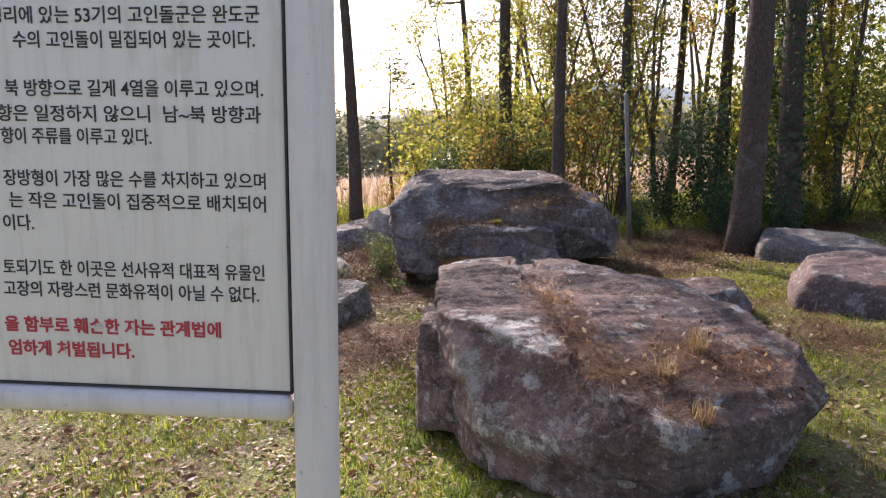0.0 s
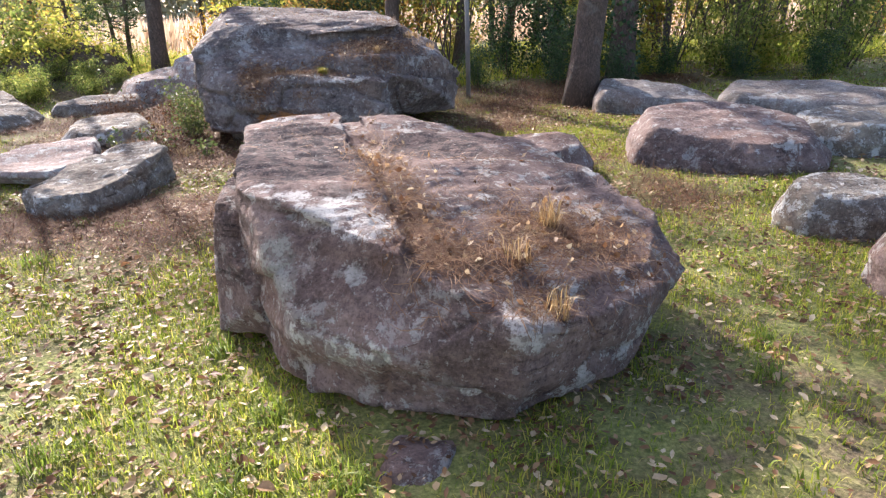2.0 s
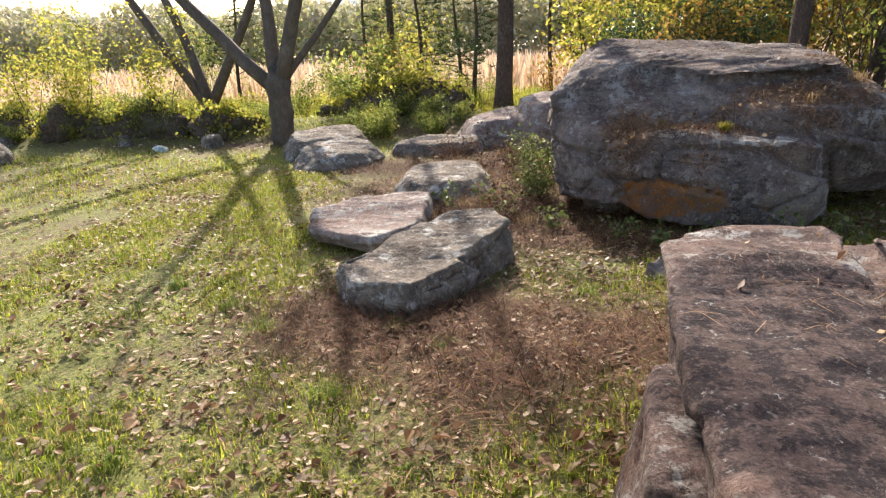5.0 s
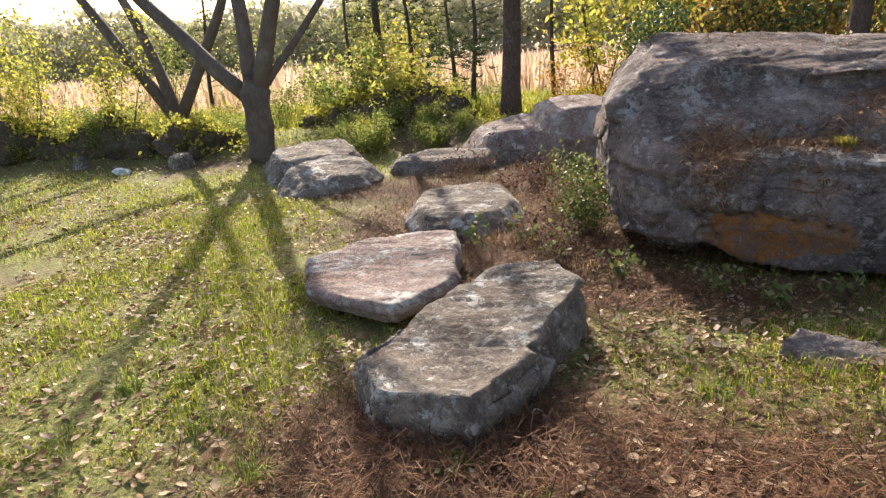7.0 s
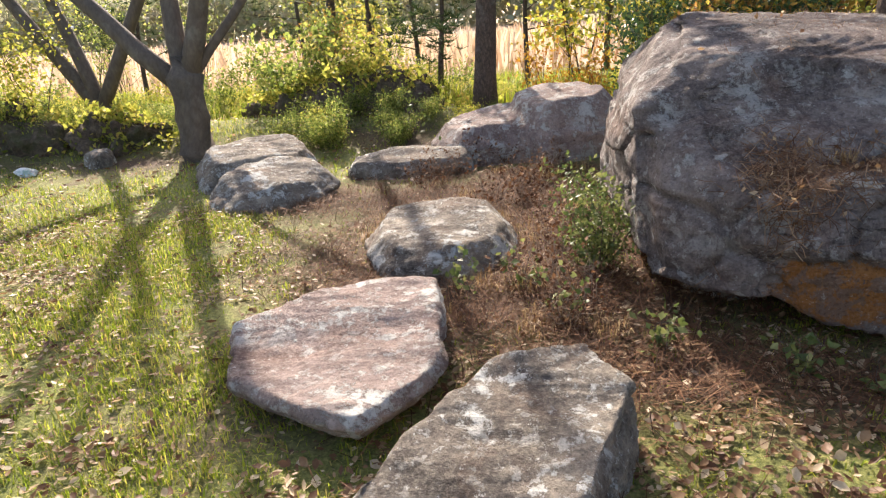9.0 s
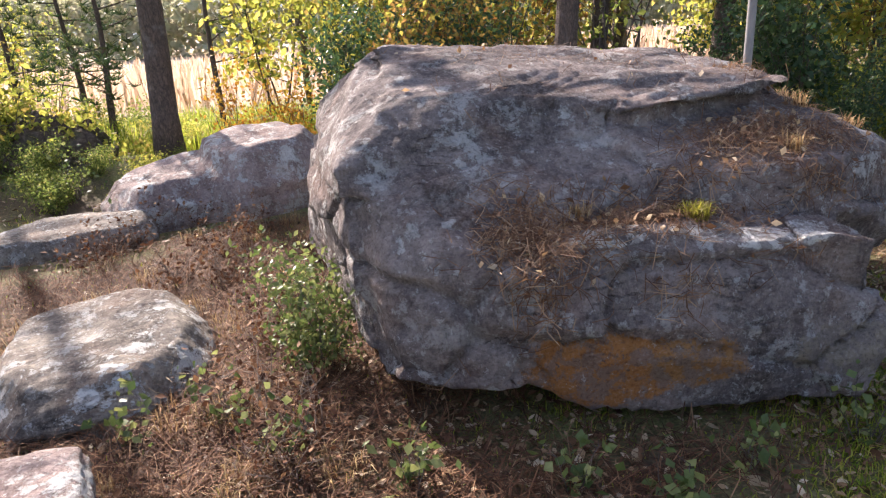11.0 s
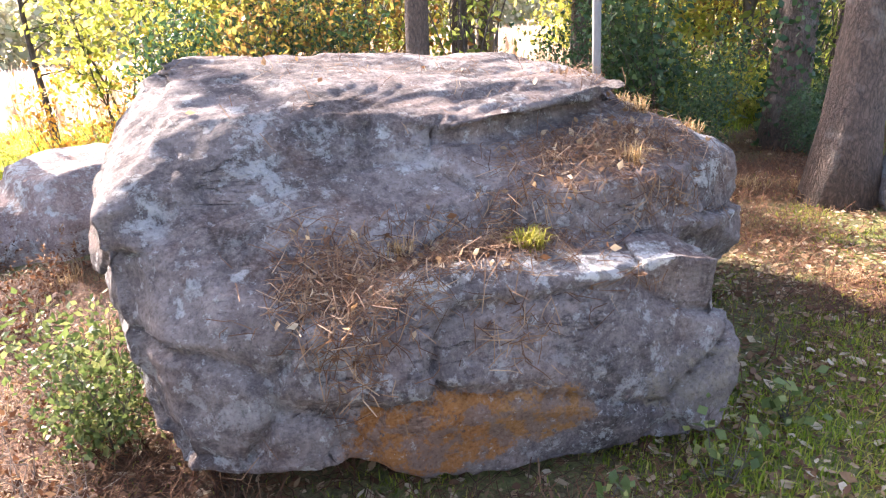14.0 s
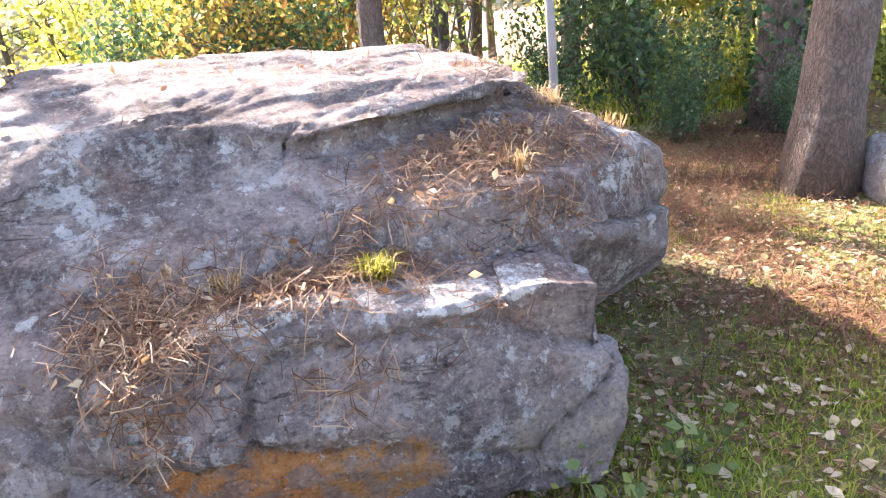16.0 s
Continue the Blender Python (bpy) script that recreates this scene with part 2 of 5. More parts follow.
# ---- materials ----
ROCK_FRONT = rock_material("stone_reddish_grey", (0.06, 0.045, 0.042), (0.155, 0.11, 0.098), (0.29, 0.22, 0.195), 0.68, patches=[
    ((0.04, 0.032, 0.036), (0.26, 4.3, 0.62), 0.62, (0.7, 1.1, 0.5)),
    ((0.04, 0.031, 0.033), (1.05, 4.5, 0.56), 0.36, (1.0, 0.8, 0.5)),
    *[((0.52, 0.51, 0.48), c, r, (1.2, 1.0, 0.6)) for c, r in (((0.06, 3.62, 0.60), 0.06), ((0.18, 3.5, 0.58), 0.08), ((0.3, 3.36, 0.56), 0.12), ((0.45, 3.22, 0.54), 0.13), ((0.5, 3.42, 0.56), 0.09), ((0.34, 3.6, 0.58), 0.07), ((0.72, 3.0, 0.46), 0.07), ((0.95, 2.92, 0.42), 0.06), ((0.18, 5.2, 0.64), 0.1))],
    ((0.5, 0.51, 0.47), (0.30, 2.98, 0.12), 0.075, (1, 1.4, 1)),
    ((0.5, 0.51, 0.47), (0.42, 2.90, 0.15), 0.075, (1.2, 1.6, 0.7)),
    ((0.5, 0.51, 0.47), (0.15, 3.12, 0.18), 0.085, (1, 1.6, 0.9)),
    ((0.5, 0.51, 0.47), (0.75, 2.80, 0.02), 0.06, (1.2, 1.6, 0.6)),
    ((0.5, 0.51, 0.47), (0.62, 2.88, 0.18), 0.045, (1.2, 1.6, 0.6)),
    ((0.30, 0.30, 0.27), (0.08, 3.25, 0.38), 0.11, (0.8, 1.6, 1.5)),
    ((0.55, 0.53, 0.50), (0.95, 2.62, 0.30), 0.20, (0.55, 1, 0.6))])
ROCK_GIANT = rock_material("stone_dark_grey", (0.05, 0.042, 0.04), (0.155, 0.128, 0.118), (0.31, 0.265, 0.238), 0.62, patches=[
    *[((0.52, 0.51, 0.47), c, r, (1.7, 0.7, 0.35)) for c, r in (((0.30, 8.08, 0.57), 0.12), ((0.62, 7.99, 0.56), 0.14), ((0.92, 7.90, 0.54), 0.15), ((0.15, 8.10, 0.40), 0.09))],
    ((0.30, 0.13, 0.04), (0.20, 7.92, 0.08), 0.30, (1.1, 1.0, 0.5)),
    ((0.28, 0.14, 0.05), (0.52, 7.85, 0.10), 0.17, (1.2, 1.2, 0.6)),
    ((0.22, 0.185, 0.14), (1.1, 7.7, 0.10), 0.2, (1.2, 1.0, 0.5))])
ROCK_SMALL = rock_material("stone_grey_lichen", (0.06, 0.052, 0.045), (0.165, 0.142, 0.12), (0.36, 0.32, 0.255), 1.0, cover=0.012)
ROCK_PINK = rock_material("stone_pinkish", (0.13, 0.095, 0.085), (0.26, 0.20, 0.18), (0.42, 0.35, 0.31), 1.0, cover=0.02)
ROCK_SLAB = rock_material("stone_pale_slab", (0.10, 0.088, 0.078), (0.22, 0.19, 0.17), (0.37, 0.33, 0.29), 0.7)

BARK_PINE = bark_material("pine_bark", (0.035, 0.026, 0.022), (0.16, 0.112, 0.085), 16.0, 0.025)
BARK_SMOOTH = bark_material("smooth_bark", (0.07, 0.055, 0.045), (0.17, 0.14, 0.115), 7.0, 0.012, False)
TWIG = bark_material("twig_bark", (0.05, 0.038, 0.03), (0.13, 0.10, 0.08), 18.0, 0.004, False)
DEAD_TWIG = bark_material("dry_twig", (0.14, 0.10, 0.07), (0.30, 0.23, 0.17), 18.0, 0.004, False)

GRASS = leaf_material("grass_blades", [(0.0, (0.11, 0.175, 0.016)), (0.35, (0.26, 0.35, 0.03)), (0.66, (0.44, 0.49, 0.055)), (0.86, (0.53, 0.48, 0.11)), (1.0, (0.48, 0.34, 0.14))], 0.58)
DRY_LEAF = leaf_material("fallen_leaves", [(0.0, (0.10, 0.048, 0.024)), (0.3, (0.20, 0.10, 0.05)), (0.55, (0.33, 0.20, 0.10)), (0.78, (0.50, 0.37, 0.22)), (1.0, (0.68, 0.57, 0.40))], 0.38, 0.5)
NEEDLE = leaf_material("dry_pine_needles", [(0.0, (0.05, 0.021, 0.011)), (0.4, (0.115, 0.05, 0.024)), (0.75, (0.21, 0.10, 0.048)), (1.0, (0.32, 0.19, 0.10))], 0.2, 0.8)
# Brighter copy of NEEDLE: sunlight on the heaps is put into the colour.
NEEDLE_HEAP = leaf_material("sunlit_dry_needles", [(0.0, (0.08, 0.036, 0.019)), (0.4, (0.17, 0.085, 0.044)), (0.75, (0.30, 0.175, 0.095)), (1.0, (0.46, 0.32, 0.20))], 0.25, 0.7)
LEAF_YELLOW = leaf_material("yellow_green_leaves", [(0.0, (0.18, 0.228, 0.036)), (0.4, (0.36, 0.384, 0.072)), (0.8, (0.552, 0.516, 0.108)), (1.0, (0.504, 0.36, 0.096))], 0.68)
LEAF_GREEN = leaf_material("green_leaves", [(0.0, (0.1, 0.15, 0.0375)), (0.5, (0.213, 0.275, 0.0625)), (0.85, (0.35, 0.388, 0.1)), (1.0, (0.475, 0.425, 0.15))], 0.68)
LEAF_DARK = leaf_material("dark_evergreen_leaves", [(0.0, (0.028, 0.063, 0.028)), (0.6, (0.056, 0.112, 0.0448)), (1.0, (0.126, 0.196, 0.07))], 0.35, 0.32)
LEAF_SMALL = leaf_material("shrub_leaves", [(0.0, (0.065, 0.105, 0.028)), (0.6, (0.145, 0.19, 0.055)), (1.0, (0.29, 0.31, 0.11))], 0.38, 0.45)
LEAF_ORANGE = leaf_material("orange_leaves", [(0.0, (0.30, 0.12, 0.02)), (0.5, (0.42, 0.22, 0.03)), (1.0, (0.35, 0.28, 0.05))], 0.5)
LEAF_RUSSET = leaf_material("russet_leaves", [(0.0, (0.26, 0.12, 0.04)), (0.4, (0.38, 0.24, 0.07)), (1.0, (0.34, 0.34, 0.06))], 0.68)
LEAF_PINE = leaf_material("green_pine_needles", [(0.0, (0.02, 0.045, 0.015)), (0.6, (0.05, 0.09, 0.03)), (1.0, (0.12, 0.14, 0.045))], 0.3, 0.45)
REED = leaf_material("dry_reeds", [(0.0, (0.36, 0.24, 0.15)), (0.5, (0.54, 0.41, 0.29)), (1.0, (0.64, 0.53, 0.41))], 0.55)


def ground_material():
    m, nt, bsdf, out = material("litter_and_soil")
    v = coords(nt)
    big = noise_tex(nt, v, 0.55, 6, 0.6, 0.5)
    midn = noise_tex(nt, v, 5.0, 8, 0.7)
    fine = noise_tex(nt, v, 45.0, 6, 0.75)
    soil = ramp(nt, fine, [(0.3, (0.05, 0.035, 0.022)), (0.5, (0.13, 0.092, 0.05)), (0.68, (0.26, 0.20, 0.12))])
    green = ramp(nt, fine, [(0.3, (0.05, 0.06, 0.015)), (0.5, (0.17, 0.19, 0.045)), (0.66, (0.33, 0.32, 0.10))])
    col = mix(nt, grey(nt, mix(nt, 0.45, big, midn), 0.38, 0.53), soil, green)
    at = nt.nodes.new("ShaderNodeAttribute")
    at.attribute_name = "litter"
    duff = ramp(nt, fine, [(0.3, (0.03, 0.017, 0.01)), (0.5, (0.08, 0.045, 0.027)), (0.68, (0.165, 0.10, 0.06))])
    col = mix(nt, arith(nt, "MULTIPLY", at.outputs["Fac"], 0.95), col, duff)
    # far off the ground is a dry, tan field
    g = nt.nodes.new("ShaderNodeSeparateXYZ")
    nt.links.new(coords(nt), g.inputs[0])
    mr = nt.nodes.new("ShaderNodeMapRange")
    mr.inputs["From Min"].default_value, mr.inputs["From Max"].default_value = 19.0, 24.0
    nt.links.new(g.outputs["Y"], mr.inputs["Value"])
    field = ramp(nt, noise_tex(nt, v, 0.12, 6, 0.7), [(0.35, (0.34, 0.24, 0.15)), (0.55, (0.44, 0.33, 0.24)), (0.7, (0.30, 0.29, 0.14))])
    col = mix(nt, mr.outputs[0], col, field)
    nt.links.new(col, bsdf.inputs["Base Color"])
    bsdf.inputs["Roughness"].default_value = 0.95
    bump(nt, bsdf, mix(nt, 0.5, midn, fine), 0.8, 0.04)
    return m


GROUND_MAT = ground_material()


# ---- mesh helpers ----
def link(name, bm, mat, parent=None, label="", smooth=True):
    me = bpy.data.meshes.new(name)
    bm.to_mesh(me)
    bm.free()
    if smooth:
        for p in me.polygons:
            p.use_smooth = True
    me.materials.append(mat)
    ob = new(name, me)
    if parent is not None:
        ob.parent = parent
    if label:
        tagged(ob, label)
    return ob


def part(name, bm, mat, parent, label=""):
    return link(name, bm, mat, parent, label)


def raw(name, verts, faces, mat, parent=None, label="", smooth=False):
    """A mesh object from arrays: verts (n, 3), faces (m, 3) or (m, 4)."""
    verts, faces = np.asarray(verts, np.float32), np.asarray(faces, np.int32)
    me = bpy.data.meshes.new(name)
    me.vertices.add(len(verts))
    me.vertices.foreach_set("co", verts.ravel())
    k = faces.shape[1]
    me.loops.add(faces.size)
    me.loops.foreach_set("vertex_index", faces.ravel())
    me.polygons.add(len(faces))
    me.polygons.foreach_set("loop_start", np.arange(0, faces.size, k, dtype=np.int32))
    me.polygons.foreach_set("loop_total", np.full(len(faces), k, np.int32))
    if smooth:
        me.polygons.foreach_set("use_smooth", np.ones(len(faces), bool))
    me.update(calc_edges=True)
    me.materials.append(mat)
    ob = new(name, me)
    if parent is not None:
        ob.parent = parent
    if label:
        tagged(ob, label)
    return ob


def empty(name, at=(0, 0, 0)):
    ob = new(name)
    ob.location = at
    return ob


def ground_z(x, y):
    """Height of the ground: gentle swells, a low bank of litter beside the front stone, a bank at the wood's edge."""
    z = GROUND + 0.035 * noise.noise((x * 0.45, y * 0.45, 0.3)) + 0.012 * noise.noise((x * 2.1, y * 2.1, 4.0))
    z += 0.07 * math.exp(-(((x + 0.45) / 0.5) ** 2 + ((y - 5.55) / 0.55) ** 2))
    z += 0.05 * math.exp(-(((x + 0.9) / 0.6) ** 2 + ((y - 9.6) / 1.2) ** 2))
    z += 0.28 * math.exp(-(((y - 14.4 - 0.12 * x) / 1.0) ** 2)) * (1 / (1 + math.exp(min(50.0, (x + 1.2) * 2.0))))
    far = max(0.0, math.hypot(x, y - 6) - 16)
    return z - 0.9 * (1 - math.exp(-far / 14.0)) * (1 / (1 + math.exp(min(50.0, -(y - 10) * 0.4))))


def ground_zs(xs, ys):
    return np.array([ground_z(float(a), float(b)) for a, b in zip(xs, ys)])


# ---- ground: one sheet to the horizon ----
def spaced(lo, hi, near_lo, near_hi, step, out):
    near = list(np.arange(near_lo, near_hi + 1e-6, step))
    a, d = near_lo, step
    left = []
    while a > lo:
        d *= out
        a -= d
        left.append(a)
    a, d = near_hi, step
    right = []
    while a < hi:
        d *= out
        a += d
        right.append(a)
    return np.array(left[::-1] + near + right)


def build_ground():
    xs, ys = spaced(-1500, 1500, -9, 9, 0.16, 1.22), spaced(-60, 2500, 0, 14, 0.16, 1.22)
    gx, gy = np.meshgrid(xs, ys)
    zs = ground_zs(gx.ravel(), gy.ravel())
    n = len(xs)
    idx = np.arange(len(xs) * len(ys)).reshape(len(ys), n)
    faces = np.stack([idx[:-1, :-1], idx[:-1, 1:], idx[1:, 1:], idx[1:, :-1]], -1).reshape(-1, 4)
    ob = raw("ground", np.stack([gx.ravel(), gy.ravel(), zs], 1), faces, GROUND_MAT, smooth=True)
    tagged(ob, "flat woodland clearing with short grass, soil and leaf litter", "ground", kind="structure")


build_ground()


# ---- stones ----
def hull(bm, pts):
    vs = [bm.verts.new(p) for p in pts]
    r = bmesh.ops.convex_hull(bm, input=vs)
    junk = [v for v in set(r["geom_interior"] + r["geom_unused"]) if isinstance(v, bmesh.types.BMVert) and v.is_valid]
    if junk:
        bmesh.ops.delete(bm, geom=junk, context="VERTS")


def terrace(v):
    """A flight of flat treads with short risers between them."""
    f = v - math.floor(v)
    return math.floor(v) + max(0.0, (f - 0.75) / 0.25)


def stone(name, hulls, mat, label, voxel=0.03, rough=0.03, beds=0.018, smooth=4, group="", seed=0.0, tilt=(0.06, -0.05), facets=0.0):
    """A boulder: blocks fused into one skin, worn round, then roughened with swells, bedding ledges and pits."""
    bm = bmesh.new()
    for pts in hulls:
        hull(bm, pts)
    me = bpy.data.meshes.new("block")
    bm.to_mesh(me)
    bm.free()
    tmp = new("block", me)
    rm = tmp.modifiers.new("fuse", "REMESH")
    rm.mode, rm.voxel_size = "VOXEL", voxel
    sm = tmp.modifiers.new("wear", "SMOOTH")
    sm.factor, sm.iterations = 0.5, smooth
    done = tmp.evaluated_get(bpy.context.evaluated_depsgraph_get()).to_mesh()
    nv = len(done.vertices)
    co, no = np.empty(nv * 3, np.float32), np.empty(nv * 3, np.float32)
    done.vertices.foreach_get("co", co)
    done.vertices.foreach_get("normal", no)
    co, no = co.reshape(-1, 3), no.reshape(-1, 3)
    faces = [tuple(p.vertices) for p in done.polygons]
    d = np.empty(nv, np.float32)
    for i in range(nv):
        x, y, z = map(float, co[i])
        h = z + tilt[0] * x + tilt[1] * y
        p = Vector((x + seed, y, z))
        big = noise.fractal(p * 1.7, 1.0, 2.1, 3)
        bed = noise.noise((x * 0.5 + seed, y * 0.5, h * 10.0))
        pit = noise.fractal(p * 9.0, 0.9, 2.0, 4)
        ridge = 1 - abs(noise.noise((x * 2.2, y * 2.2, h * 6.0 + seed)))
        q = p * 2.4
        cell = noise.voronoi(q)[1][0]
        chip = (q - cell).dot(noise.noise_vector(cell * 5.3)) * 0.9 + 0.35 * noise.noise(cell * 3.1)
        q = p * 6.5
        cell = noise.voronoi(q)[1][0]
        chip += 0.4 * ((q - cell).dot(noise.noise_vector(cell * 4.7)) + 0.4 * noise.noise(cell * 2.3))
        top = abs(float(no[i][2]))
        if facets:
            q = Vector((x * 1.5 + seed, y * 1.5, h * 2.6)) + noise.noise_vector(p * 3.0) * 0.12
            dist, cells = noise.voronoi(q)
            chip += facets * ((q - cells[0]).dot(noise.noise_vector(cells[0] * 6.1)) + 0.5 * noise.noise(cells[0] * 3.7) - 0.5 * max(0.0, 1 - (dist[1] - dist[0]) / 0.06))
        flake = noise.fractal((x * 3.0 + seed, y * 5.0, h * 9.0), 0.8, 2.1, 4)
        d[i] = rough * (big * (0.7 - 0.3 * top) + (0.4 - 0.28 * top) * pit + (1.0 - 0.95 * top) * chip) + beds * (1.0 - 0.8 * top) * (bed * 1.6 - 0.6 * ridge ** 6) + beds * (0.7 - 0.5 * top) * flake + terrace(5.0 * noise.fractal((x * 0.8 + seed, y * 2.0, 0.5), 0.9, 2.2, 3)) * 0.011 * top + 0.004 * top * noise.fractal((x * 7.0, y * 19.0, seed), 0.8, 2.0, 3)
    co = co + no * d[:, None]
    bpy.data.objects.remove(tmp)
    out = bpy.data.meshes.new(name)
    out.from_pydata(co.tolist(), [], faces)
    for pl in out.polygons:
        pl.use_smooth = True
    out.materials.append(mat)
    ob = new(name, out)
    return tagged(ob, label, "stone", group)


def slab_points(cx, cy, lx, ly, turn, zb, zt, slope=(0, 0), taper=0.82, seed=1, n=11, under=1.0, square=3.6):
    """Corner points of a rough block: a lobed outline, widest at mid height, its top tipped by slope (per metre, along its own axes)."""
    rnd = random.Random(seed)
    c, s = math.cos(radians(turn)), math.sin(radians(turn))
    pts = []
    for k in range(n):
        a = 2 * math.pi * (k + rnd.uniform(-0.25, 0.25)) / n
        r = (abs(math.cos(a)) ** square + abs(math.sin(a)) ** square) ** (-1 / square) * rnd.uniform(0.9, 1.05)
        u, v = r * math.cos(a) * lx / 2, r * math.sin(a) * ly / 2
        for f, z in ((under, zb), (1.0, zb + 0.55 * (zt - zb)), (taper, None)):
            zz = (zt + slope[0] * u * f + slope[1] * v * f + rnd.uniform(-0.02, 0.02)) if z is None else z + rnd.uniform(-0.02, 0.02)
            if z is not None and f == 1.0:
                zz += 0.6 * (slope[0] * u + slope[1] * v)
            pts.append((cx + f * (u * c - v * s), cy + f * (u * s + v * c), zz))
    return pts


def block_points(outline, zt, slope, zb, under=0.95):
    """Corner points of a block with the given top outline; its top tips by slope and its foot is drawn in by under."""
    cx, cy = sum(p[0] for p in outline) / len(outline), sum(p[1] for p in outline) / len(outline)
    pts = []
    for x, y in outline:
        u, v = x - cx, y - cy
        top = zt + slope[0] * u + slope[1] * v
        pts += [(cx + 0.96 * u, cy + 0.96 * v, top), (cx + 1.02 * u, cy + 1.02 * v, zb + 0.6 * (top - zb)), (cx + under * u, cy + under * v, zb)]
    return pts


